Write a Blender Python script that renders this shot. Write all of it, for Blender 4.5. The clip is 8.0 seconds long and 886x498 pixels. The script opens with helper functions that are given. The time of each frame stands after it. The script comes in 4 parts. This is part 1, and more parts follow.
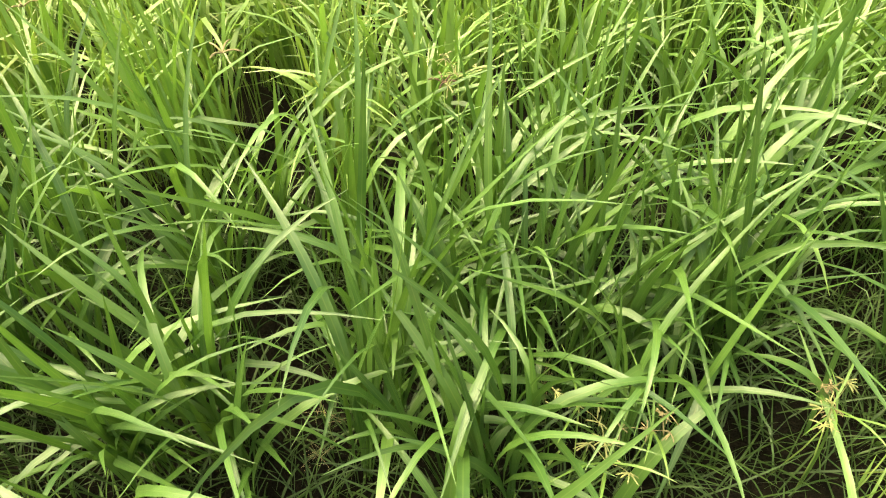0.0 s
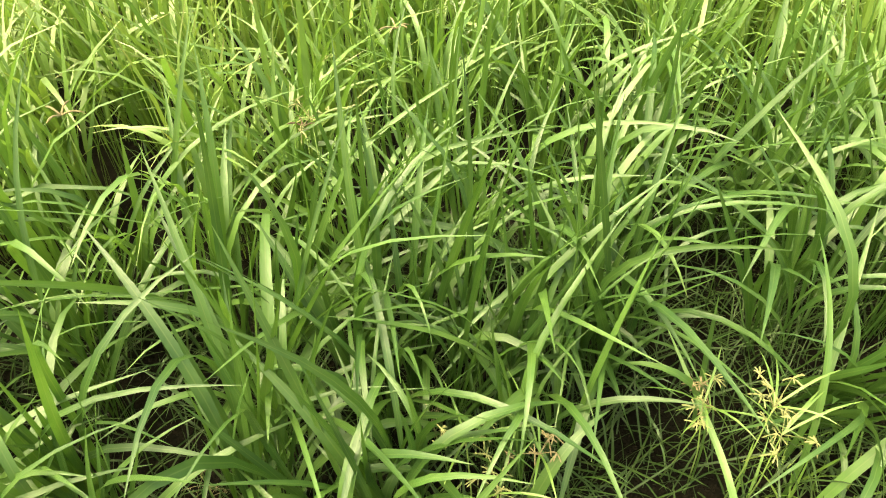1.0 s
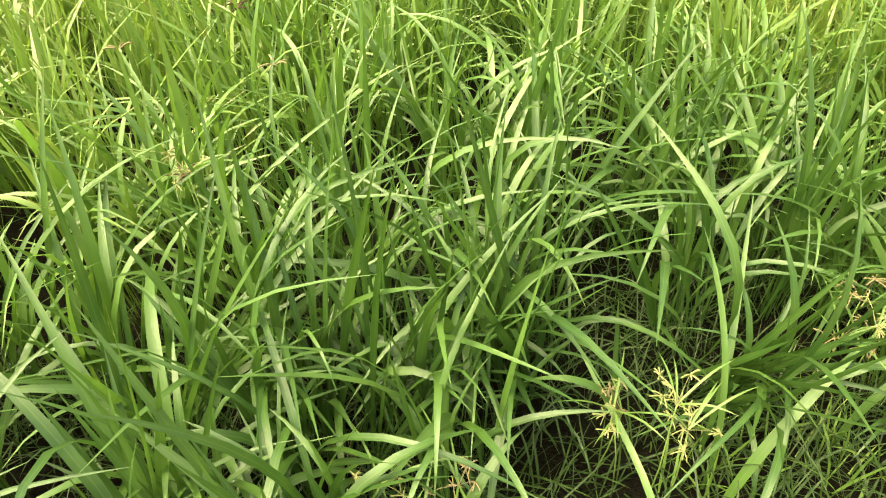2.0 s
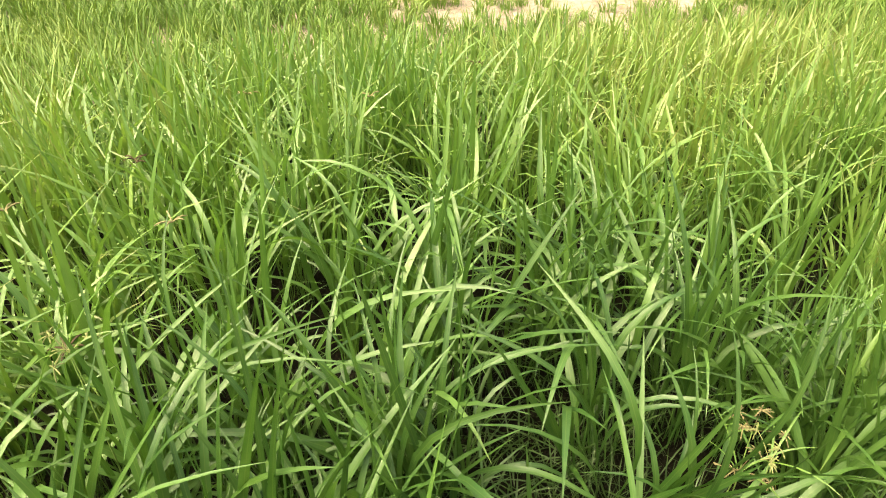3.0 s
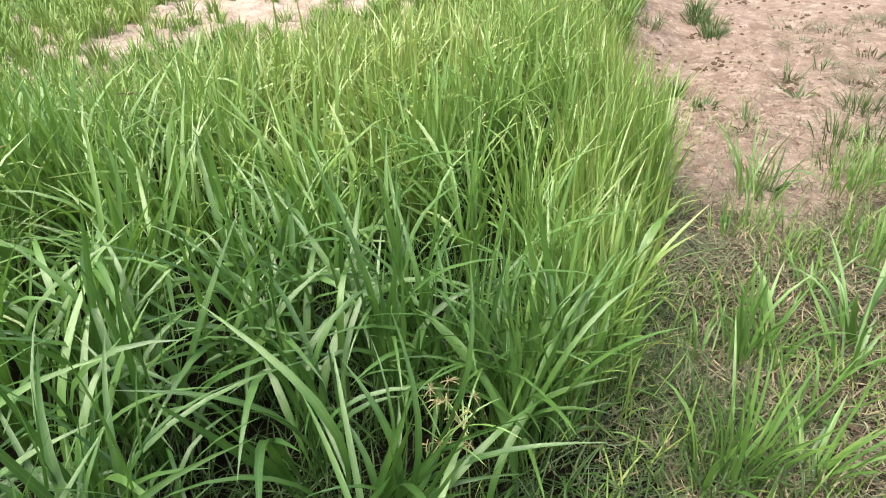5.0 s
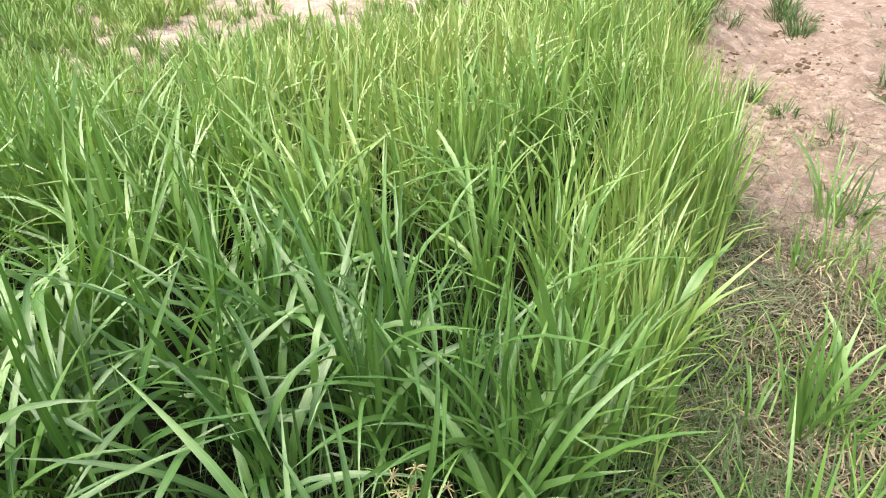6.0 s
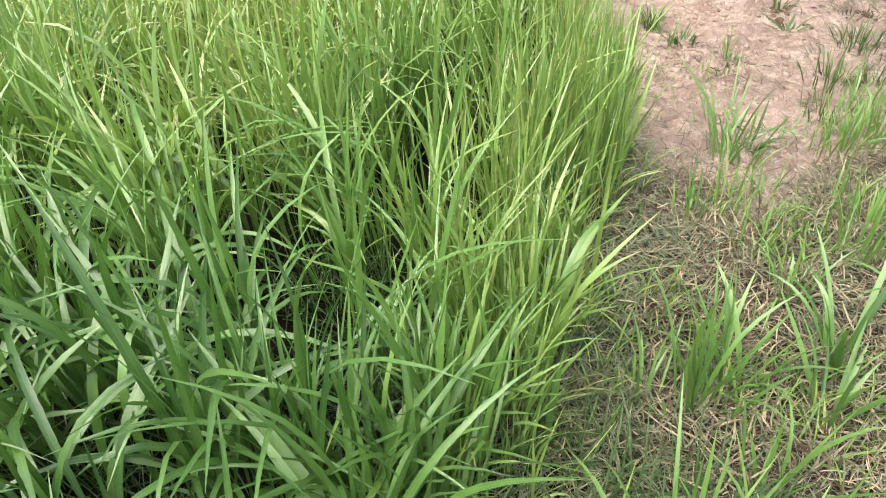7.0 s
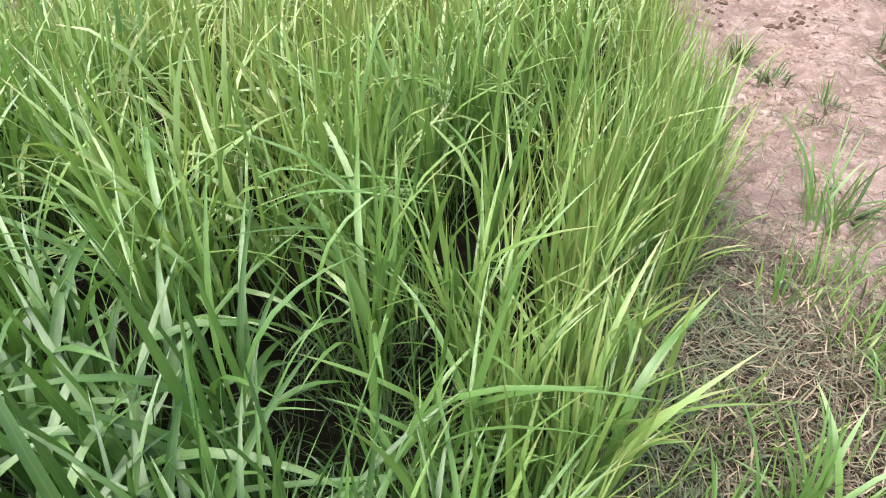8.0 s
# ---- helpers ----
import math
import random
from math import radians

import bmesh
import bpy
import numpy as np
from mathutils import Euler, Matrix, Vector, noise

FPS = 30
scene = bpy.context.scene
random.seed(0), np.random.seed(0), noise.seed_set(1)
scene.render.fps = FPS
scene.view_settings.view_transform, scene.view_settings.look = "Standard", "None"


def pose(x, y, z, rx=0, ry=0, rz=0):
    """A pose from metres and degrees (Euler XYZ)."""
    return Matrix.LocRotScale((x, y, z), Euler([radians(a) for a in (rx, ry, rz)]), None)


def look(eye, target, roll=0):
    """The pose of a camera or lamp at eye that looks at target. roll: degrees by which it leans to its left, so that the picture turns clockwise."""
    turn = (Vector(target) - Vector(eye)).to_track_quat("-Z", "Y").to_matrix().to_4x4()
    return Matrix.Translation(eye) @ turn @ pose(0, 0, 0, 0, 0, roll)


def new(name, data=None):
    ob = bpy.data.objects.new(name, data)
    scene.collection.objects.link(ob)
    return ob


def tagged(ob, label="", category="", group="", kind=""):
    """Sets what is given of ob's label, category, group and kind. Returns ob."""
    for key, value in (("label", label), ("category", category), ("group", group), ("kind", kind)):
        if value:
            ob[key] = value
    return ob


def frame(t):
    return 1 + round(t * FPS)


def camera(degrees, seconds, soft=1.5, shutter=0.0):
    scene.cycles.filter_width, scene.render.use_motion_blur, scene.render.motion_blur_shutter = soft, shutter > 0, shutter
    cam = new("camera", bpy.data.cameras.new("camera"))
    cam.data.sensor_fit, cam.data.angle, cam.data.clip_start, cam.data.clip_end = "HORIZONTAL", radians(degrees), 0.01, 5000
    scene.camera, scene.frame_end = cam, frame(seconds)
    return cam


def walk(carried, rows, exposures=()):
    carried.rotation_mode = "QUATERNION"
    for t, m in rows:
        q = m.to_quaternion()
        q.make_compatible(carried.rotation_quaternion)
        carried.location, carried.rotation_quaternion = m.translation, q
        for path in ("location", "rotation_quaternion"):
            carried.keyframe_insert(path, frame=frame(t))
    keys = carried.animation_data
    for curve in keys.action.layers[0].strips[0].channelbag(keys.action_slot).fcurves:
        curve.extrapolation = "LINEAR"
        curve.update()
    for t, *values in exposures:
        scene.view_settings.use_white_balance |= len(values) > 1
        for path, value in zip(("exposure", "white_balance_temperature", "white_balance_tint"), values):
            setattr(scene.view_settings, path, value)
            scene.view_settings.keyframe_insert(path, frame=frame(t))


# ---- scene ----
cam = camera(69.2, 8.0, soft=1.0)
# seconds, eye, then degrees: heading to the left of +y, tilt up, roll
ROWS = [
    (0, 0, 0, 1.45, 0.29, -44.5, -0.42),
    (0.2, 0.028, 0.01, 1.447, -3.25, -43.86, -0.32),
    (0.5, 0.0685, 0.0205, 1.458, -6.75, -43.04, -0.23),
    (1, 0.097, 0.0274, 1.4616, -10.1, -42.33, 0.04),
    (1.2, 0.108, 0.031, 1.463, -10.86, -42.35, -0.19),
    (2.3, 0.206, 0.056, 1.492, -21.46, -38.86, -0.9),
    (2.5, 0.2191, 0.0648, 1.516, -23.17, -36.49, -0.3),
    (3, 0.2554, 0.0787, 1.5681, -26.66, -31.54, 0.38),
    (3.2, 0.263, 0.082, 1.604, -26.96, -26.91, 0.24),
    (3.5, 0.2759, 0.0746, 1.6378, -27.17, -24.4, 0.51),
    (4, 0.2927, 0.067, 1.6447, -29.38, -23.5, 0.67),
    (4.5, 0.3474, 0.0283, 1.6277, -38.43, -24.95, 0.44),
    (4.7, 0.385, 0.004, 1.6, -44, -26.84, 0.3),
    (5, 0.4645, -0.0222, 1.5618, -51.52, -30.93, -1.04),
    (5.2, 0.539, -0.023, 1.544, -53.4, -32.72, -1.38),
    (6.3, 0.91, 0.06, 1.511, -41.89, -31.55, -2.86),
    (6.5, 0.952, 0.0565, 1.5105, -42.02, -32.58, -3.58),
    (6.8, 1.065, 0.08, 1.49, -47.43, -34.42, -2.13),
    (7, 1.1757, 0.1051, 1.4642, -52.87, -37.5, -0.95),
    (7.2, 1.275, 0.17, 1.469, -57.29, -37.8, 0.85),
    (7.5, 1.3907, 0.2494, 1.4815, -54.18, -36.15, 0.49),
    (7.7, 1.429, 0.282, 1.476, -52.01, -36.56, 1.23),
    (8, 1.4788, 0.3399, 1.452, -47.62, -37.63, 1.32),
]
EXPOSURES = [
    (0.0, 2.12, 9700, -10.5), (2.3, 1.98, 9600, -10), (2.9, 1.83, 9400, -10.5), (3.5, 1.16, 6800, -1), (4.6, 1.17, 6500, -1),
    (5.2, 1.49, 6500, -1), (6.5, 1.58, 6400, 2), (7.5, 1.49, 6150, 7), (8.0, 1.50, 5950, 11),
]


def aimed(x, y, z, yaw, tilt, roll):
    yaw, tilt = radians(yaw), radians(tilt)
    way = (-math.sin(yaw) * math.cos(tilt), math.cos(yaw) * math.cos(tilt), math.sin(tilt))
    return look((x, y, z), (x + way[0], y + way[1], z + way[2]), roll)


walk(cam, [(t, aimed(*place)) for t, *place in ROWS], EXPOSURES)

# ---- light: bright overcast sky ----
SUN_ELEVATION, SUN_AZIMUTH = 62.0, 274.0
world = bpy.data.worlds.new("sky")
scene.world = world
world.use_nodes = True
wn = world.node_tree.nodes
sky = wn.new("ShaderNodeTexSky")
sky.sky_type = "NISHITA"
sky.sun_disc = False
sky.sun_elevation, sky.sun_rotation = radians(SUN_ELEVATION), radians(SUN_AZIMUTH)
sky.air_density, sky.dust_density, sky.ozone_density = 0.7, 8.0, 0.3
wn["Background"].inputs["Strength"].default_value = 0.15
world.node_tree.links.new(sky.outputs[0], wn["Background"].inputs["Color"])
sun = new("sun", bpy.data.lights.new("sun", "SUN"))
sun.data.energy, sun.data.angle, sun.data.color = 1.4, radians(80), (1.0, 0.96, 0.88)
sun.matrix_world = look((math.sin(radians(SUN_AZIMUTH)) * math.cos(radians(SUN_ELEVATION)), math.cos(radians(SUN_AZIMUTH)) * math.cos(radians(SUN_ELEVATION)), math.sin(radians(SUN_ELEVATION))), (0, 0, 0))

# ---- materials ----


class Mat:
    """A node material under construction."""

    def __init__(self, name, roughness=0.6, specular=0.4):
        self.m = bpy.data.materials.new(name)
        self.m.use_nodes = True
        self.n, self.l = self.m.node_tree.nodes, self.m.node_tree.links
        self.bsdf = self.n["Principled BSDF"]
        self.bsdf.inputs["Roughness"].default_value = roughness
        self.bsdf.inputs["Specular IOR Level"].default_value = specular

    def put(self, value, socket):
        if hasattr(value, "is_output"):
            self.l.new(value, socket)
        else:
            socket.default_value = value

    def noise(self, scale, detail=4.0, rough=0.55, vector=None, stretch=None):
        if vector is None:
            vector = self.n.new("ShaderNodeNewGeometry").outputs["Position"]
        if stretch:
            mp = self.n.new("ShaderNodeMapping")
            mp.inputs["Scale"].default_value = stretch
            self.l.new(vector, mp.inputs["Vector"])
            vector = mp.outputs[0]
        t = self.n.new("ShaderNodeTexNoise")
        t.inputs["Scale"].default_value, t.inputs["Detail"].default_value, t.inputs["Roughness"].default_value = scale, detail, rough
        self.l.new(vector, t.inputs["Vector"])
        return t.outputs["Fac"]

    def attr(self, name):
        a = self.n.new("ShaderNodeAttribute")
        a.attribute_name = name
        return a.outputs["Fac"]

    def uv(self):
        s = self.n.new("ShaderNodeSeparateXYZ")
        u = self.n.new("ShaderNodeUVMap")
        u.uv_map = "UVMap"
        self.l.new(u.outputs[0], s.inputs[0])
        return s.outputs[0], s.outputs[1], u.outputs[0]

    def math(self, op, a, b=0.0, c=0.0):
        m = self.n.new("ShaderNodeMath")
        m.operation = op
        for v, s in zip((a, b, c), m.inputs):
            self.put(v, s)
        return m.outputs[0]

    def steps(self, fac, *stops):
        r = self.n.new("ShaderNodeValToRGB")
        e = r.color_ramp.elements
        while len(e) < len(stops):
            e.new(0.5)
        for k, (p, c) in zip(e, stops):
            k.position, k.color = p, (*c, 1) if len(c) == 3 else c
        self.l.new(fac, r.inputs[0])
        return r.outputs[0]

    def span(self, fac, a0, a1, b0=0.0, b1=1.0):
        r = self.n.new("ShaderNodeMapRange")
        for s, v in zip(r.inputs, (fac, a0, a1, b0, b1)):
            self.put(v, s)
        return r.outputs[0]

    def mix(self, fac, a, b, blend="MIX"):
        x = self.n.new("ShaderNodeMix")
        x.data_type, x.blend_type = "RGBA", blend
        self.put(fac, x.inputs[0])
        for v, s in ((a, x.inputs[6]), (b, x.inputs[7])):
            self.put(v if hasattr(v, "is_output") else (*v, 1), s)
        return x.outputs[2]

    def bump(self, height, strength=0.3, distance=0.01):
        b = self.n.new("ShaderNodeBump")
        b.inputs["Strength"].default_value, b.inputs["Distance"].default_value = strength, distance
        self.l.new(height, b.inputs["Height"])
        self.l.new(b.outputs[0], self.bsdf.inputs["Normal"])
        return b.outputs[0]

    def color(self, value):
        self.put(value if hasattr(value, "is_output") else (*value, 1), self.bsdf.inputs["Base Color"])
        return self


def leaf_material(name, deep, fresh, yellow, through_light=0.30, roughness=0.38, gloss=0.4):
    """A grass leaf: tone runs from deep to yellow green, pale midrib, fine veins, paler sheath, dry tip."""
    k = Mat(name, roughness, gloss)
    u, v, uv = k.uv()
    tone = k.attr("tone")
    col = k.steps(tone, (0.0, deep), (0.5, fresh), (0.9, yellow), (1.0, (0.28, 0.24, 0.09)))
    blotch = k.noise(9.0, 3.0)
    col = k.mix(k.span(blotch, 0.4, 0.75, 0.0, 0.35), col, k.mix(0.35, fresh, yellow))
    veins = k.noise(1.0, 2.0, 0.5, uv, (60.0, 1.2, 1.0))
    col = k.mix(k.span(veins, 0.35, 0.7, 0.0, 0.22), col, deep)
    rib = k.span(k.math("ABSOLUTE", k.math("SUBTRACT", u, 0.5)), 0.03, 0.075, 0.26, 0.0)
    col = k.mix(rib, col, (0.20, 0.27, 0.09))
    dry = k.math("MULTIPLY", k.span(v, 0.86, 1.0), k.span(tone, 0.45, 0.8))
    col = k.mix(dry, col, (0.27, 0.23, 0.09))
    k.color(col)
    nrm = k.bump(veins, 0.25, 0.002)
    k.put(k.span(veins, 0.3, 0.7, roughness - 0.06, roughness + 0.12), k.bsdf.inputs["Roughness"])
    tr = k.n.new("ShaderNodeBsdfTranslucent")
    k.l.new(k.mix(1.0, col, (1.0, 1.0, 0.7), "MULTIPLY"), tr.inputs["Color"])
    k.l.new(nrm, tr.inputs["Normal"])
    ms = k.n.new("ShaderNodeMixShader")
    ms.inputs[0].default_value = through_light
    k.l.new(k.bsdf.outputs[0], ms.inputs[1])
    k.l.new(tr.outputs[0], ms.inputs[2])
    k.l.new(ms.outputs[0], k.n["Material Output"].inputs["Surface"])
    return k.m


LEAF = leaf_material("grass_leaf", (0.041, 0.109, 0.021), (0.130, 0.255, 0.054), (0.272, 0.388, 0.098), 0.36, 0.37, 0.95)
SHORT_LEAF = leaf_material("short_grass_leaf", (0.046, 0.108, 0.020), (0.128, 0.225, 0.044), (0.270, 0.335, 0.090), 0.18, 0.45)
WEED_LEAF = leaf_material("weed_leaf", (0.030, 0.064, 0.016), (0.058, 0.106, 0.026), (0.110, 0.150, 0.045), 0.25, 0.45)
DULL_LEAF = leaf_material("dull_leaf", (0.068, 0.082, 0.048), (0.100, 0.112, 0.068), (0.145, 0.145, 0.092), 0.2, 0.6)


def straw_material():
    k = Mat("straw", 0.75, 0.25)
    col = k.steps(k.attr("tone"), (0.0, (0.055, 0.038, 0.026)), (0.28, (0.075, 0.055, 0.038)), (0.5, (0.37, 0.305, 0.21)), (0.68, (0.15, 0.152, 0.098)), (1.0, (0.062, 0.104, 0.052)))
    k.color(k.mix(k.span(k.noise(40.0), 0.3, 0.7, 0.0, 0.4), col, (0.09, 0.07, 0.045)))
    return k.m


STRAW = straw_material()


def ground_material():
    """Pinkish sandy soil, damp brown patches, near-black shade painted under the stand, littered path earth, pasture
    outside the fence.
    """
    k = Mat("ground", 0.92, 0.05)
    mid, fine = k.noise(6.0, 6.0, 0.65), k.noise(70.0, 5.0, 0.7)
    sand = k.steps(mid, (0.28, (0.26, 0.192, 0.164)), (0.48, (0.41, 0.326, 0.288)), (0.70, (0.53, 0.445, 0.402)))
    crust = k.noise(13.0, 8.0, 0.8)
    sand = k.mix(k.span(crust, 0.38, 0.52, 0.50, 0.0), sand, (0.15, 0.098, 0.075))
    sand = k.mix(k.span(fine, 0.35, 0.7, 0.0, 0.30), sand, (0.24, 0.165, 0.125))
    sand = k.mix(k.math("MULTIPLY", k.attr("damp"), k.span(k.noise(7.0, 9.0, 0.78), 0.34, 0.53)), sand, (0.185, 0.130, 0.108))
    # near-black: the shade between the stools is put into the soil colour
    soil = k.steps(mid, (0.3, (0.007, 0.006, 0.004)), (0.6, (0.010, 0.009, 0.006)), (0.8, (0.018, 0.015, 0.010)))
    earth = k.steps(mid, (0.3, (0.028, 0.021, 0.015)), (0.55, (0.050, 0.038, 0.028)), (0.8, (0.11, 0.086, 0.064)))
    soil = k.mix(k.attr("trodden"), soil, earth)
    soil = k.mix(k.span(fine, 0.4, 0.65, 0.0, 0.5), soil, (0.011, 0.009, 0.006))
    green = k.steps(k.noise(2.2, 8.0, 0.7, None, (1.0, 1.0, 1.0)), (0.3, (0.082, 0.104, 0.073)), (0.5, (0.124, 0.148, 0.107)), (0.68, (0.155, 0.172, 0.130)), (0.8, (0.21, 0.196, 0.162)))
    green = k.mix(k.span(fine, 0.35, 0.7, 0.0, 0.4), green, (0.05, 0.058, 0.034))
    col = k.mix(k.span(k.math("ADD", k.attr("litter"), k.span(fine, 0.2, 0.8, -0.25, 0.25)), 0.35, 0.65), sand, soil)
    edge = k.math("ADD", k.attr("pasture"), k.span(mid, 0.2, 0.8, -0.3, 0.3))
    col = k.mix(k.span(edge, 0.4, 0.6), col, green)
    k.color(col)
    lumps = k.noise(15.0, 5.0, 0.7)
    k.bump(k.math("ADD", k.math("MULTIPLY", mid, 0.5), k.math("ADD", k.math("MULTIPLY", lumps, 0.35), k.math("MULTIPLY", fine, 0.15))), 1.0, 0.10)
    return k.m


def plain_material(name, a, b, scale, roughness=0.8, specular=0.3, strength=0.3, fine=60.0):
    """Two tones mixed by a coarse and a fine noise, with relief."""
    k = Mat(name, roughness, specular)
    n1, n2 = k.noise(scale, 5.0, 0.6), k.noise(fine, 4.0, 0.65)
    f = k.math("ADD", k.math("MULTIPLY", n1, 0.65), k.math("MULTIPLY", n2, 0.35))
    k.color(k.mix(k.span(f, 0.35, 0.65), a, b))
    k.bump(f, strength, 0.01)
    return k.m


GROUND = ground_material()
CONCRETE = plain_material("concrete", (0.34, 0.345, 0.35), (0.48, 0.48, 0.475), 5.0, 0.85)
WIRE = plain_material("galvanised_wire", (0.36, 0.37, 0.37), (0.48, 0.49, 0.49), 30.0, 0.45, 0.5)
WIRE.node_tree.nodes["Principled BSDF"].inputs["Metallic"].default_value = 0.7
CLOD = plain_material("sand_clod", (0.14, 0.10, 0.08), (0.28, 0.215, 0.175), 12.0, 0.95, 0.15)
CRUMB = plain_material("sand_crumb", (0.17, 0.118, 0.093), (0.32, 0.245, 0.205), 12.0, 0.95, 0.15)
DEBRIS = plain_material("dark_debris", (0.045, 0.03, 0.022), (0.11, 0.072, 0.05), 14.0, 0.95, 0.15)
PLASTIC = plain_material("white_plastic", (0.45, 0.46, 0.47), (0.60, 0.60, 0.60), 20.0, 0.45, 0.5)
BLUE_PLASTIC = plain_material("bluish_plastic", (0.26, 0.31, 0.36), (0.38, 0.42, 0.46), 20.0, 0.45, 0.5)
BARK = plain_material("bark", (0.08, 0.065, 0.05), (0.20, 0.17, 0.14), 9.0, 0.95, 0.2, 0.8)
SPIKE = plain_material("sedge_spikelet", (0.19, 0.205, 0.085), (0.29, 0.29, 0.135), 50.0, 0.7)
SEED = plain_material("dry_seed_head", (0.20, 0.16, 0.09), (0.30, 0.25, 0.14), 50.0, 0.8)
STEM = plain_material("sedge_stem", (0.12, 0.20, 0.05), (0.20, 0.27, 0.08), 30.0, 0.6)
CROWN = leaf_material("tree_leaf", (0.025, 0.06, 0.015), (0.05, 0.10, 0.02), (0.09, 0.14, 0.03), 0.25, 0.5)

# ---- plan ----
CORNER = Vector((10.62, 16.05))            # where the two fence lines meet
LEFT_WAY = Vector((-math.cos(radians(22)), -math.sin(radians(22))))
RIGHT_WAY = Vector((math.cos(radians(-67)), math.sin(radians(-67))))
LEFT_GAP, RIGHT_GAP = 2.95, 3.25
rng = np.random.default_rng(7)


def inside(x, y):
    """Metres by which a place lies inside the two fence lines (left line, right line)."""
    dx, dy = x - CORNER.x, y - CORNER.y
    return LEFT_WAY.x * dy - LEFT_WAY.y * dx, RIGHT_WAY.y * dx - RIGHT_WAY.x * dy


def ripple(x, y, scale, seed=0.0):
    """A smooth field between about -1 and 1."""
    x, y = x / scale + seed * 13.7, y / scale - seed * 7.3
    return (np.sin(x * 1.7 + 1.3 * np.sin(y * 1.1)) + np.sin(y * 2.1 + 1.7 * np.sin(x * 0.9 + 2.0)) + np.sin((x + y) * 1.35 + seed)) / 3.0


def soft(a, lo, hi):
    s = np.clip((a - lo) / (hi - lo), 0.0, 1.0)
    return s * s * (3 - 2 * s)


def bare(x, y):
    """1 where the sand lies bare between the short tufts."""
    big = np.exp(-((x - 5.5) / 1.55) ** 2 - ((y - 6.65 - 0.05 * (x - 5.6)) / 1.15) ** 2)
    small = 0.9 * np.exp(-((x - 2.42) / 0.18) ** 2 - ((y - 5.9) / 0.5) ** 2) + 0.9 * np.exp(-((x - 2.65) / 0.25) ** 2 - ((y - 5.0) / 0.3) ** 2) + 0.7 * np.exp(-((x - 1.75) / 0.2) ** 2 - ((y - 4.6) / 0.25) ** 2)
    return np.clip(1.12 * big + small + 0.45 * np.maximum(0, ripple(x, y, 0.5, 9.0)) * soft(x + 0.6 * y, 4.5, 7.0), 0, 0.78)


def ground_height(x, y):
    x, y = np.asarray(x, float), np.asarray(y, float)
    a, b = inside(x, y)
    z = 0.012 * ripple(x, y, 0.35, 1.0) + 0.02 * ripple(x, y, 1.1, 2.0)
    # the path beside the stand lies lower
    z = z - (0.10 * soft(x, 1.8, 2.8) + 0.17 * soft(x, 3.0, 5.2) * (1 - soft(x, 8.0, 12.0))) * soft(1.9 - (y - 0.33 * (x - 1.9)), 0.6, 1.6)
    z = z + 0.10 * soft(np.hypot(x, y), 5.0, 12.0)
    # banked sand along the inside of the fence
    near = np.minimum(a, b)
    along = (x - CORNER.x) * LEFT_WAY.x + (y - CORNER.y) * LEFT_WAY.y
    heap = (1 - 0.35 * soft(along, 9.4, 10.6)) * np.exp(-((near - np.where(b < a, 0.35, 0.75)) / 0.62) ** 2) * (0.24 + 0.12 * ripple(x, y, 0.5, 3.0) + 0.08 * ripple(x, y, 0.2, 4.0) + 0.05 * ripple(x, y, 0.1, 7.0))
    along_right = (x - CORNER.x) * RIGHT_WAY.x + (y - CORNER.y) * RIGHT_WAY.y
    heap = heap * np.where(b < a, 0.75 - 0.35 * soft(along_right, 1.5, 7.0), 0.92)
    corner = 0.16 * np.exp(-(((x - 9.6) / 1.6) ** 2 + ((y - 14.2) / 1.0) ** 2))
    inner = soft(near, -0.4, 0.0)
    z = z + (heap + corner) * inner
    # broken, trodden sand
    z = z + (0.03 * ripple(x, y, 0.4, 6.5) + 0.02 * ripple(x, y, 0.17, 8.5)) * soft(x, 7.0, 8.5) * inner
    z = z + 0.035 * ripple(x, y, 0.34, 11.0) * soft(x, 4.2, 5.0) * soft(9.5 - x, 0, 1.5) * soft(3.2 - y, 0, 0.8)
    z = z + (0.060 * np.abs(ripple(x, y, 0.26, 5.0)) + 0.036 * np.abs(ripple(x + 0.04 * ripple(x, y, 0.1, 2.0), y, 0.11, 6.0)) + 0.010 * ripple(x + 0.3 * y, y, 0.04, 9.0) - 0.028) * soft(x, 3.6, 4.8) * (0.3 + 0.7 * soft(9.5 - x, 0, 2.5))
    # little mounds between the short tufts
    z = z + bare(x, y) * (0.07 * np.maximum(0, ripple(x, y, 0.16, 6.0)) + 0.03 * ripple(x, y, 0.07, 3.0))
    # pasture outside is a little lower
    z = z - 0.27 * soft(-near, 0.2, 3.0)
    # banks and furrows in the pasture
    z = z + 0.16 * np.exp(-((y - 21.6 + 1.9 * x + 0.3 * ripple(x, y, 0.8, 2.0)) / 0.8) ** 2) * (x < 2.5)
    z = z + 0.22 * (0.7 + 0.5 * ripple(x, y, 0.5, 6.0)) * np.exp(-(((y - 13.2) - 0.42 * (x - 17.7)) / 0.45) ** 2) * (x > 16.0) * (x < 26)
    z = z + 0.05 * ripple(x * 0.4, y * 1.6, 1.0, 4.0) * soft(-near, 1.0, 3.0)
    return z


def stand_edge(x):
    """The near edge of the tall stand."""
    return 0.56 - 0.11 * np.exp(-((x - 1.95) / 0.24) ** 2) + 0.13 * soft(x, 0.0, 0.3) * soft(1.75 - x, 0.0, 0.3) + 0.31 * np.maximum(0, x - 2.1) + 0.62 * np.maximum(0, x - 4.2) + 0.04 * ripple(x, x, 0.3, 2.0)


def stand_depth(x, y):
    """Below 1 inside the tall stand; above it the grass is short."""
    return np.hypot((x - 0.3) / 8.0, y / 4.7) + 0.07 * ripple(x, y, 0.7, 8.0)


# ---- mesh helpers ----


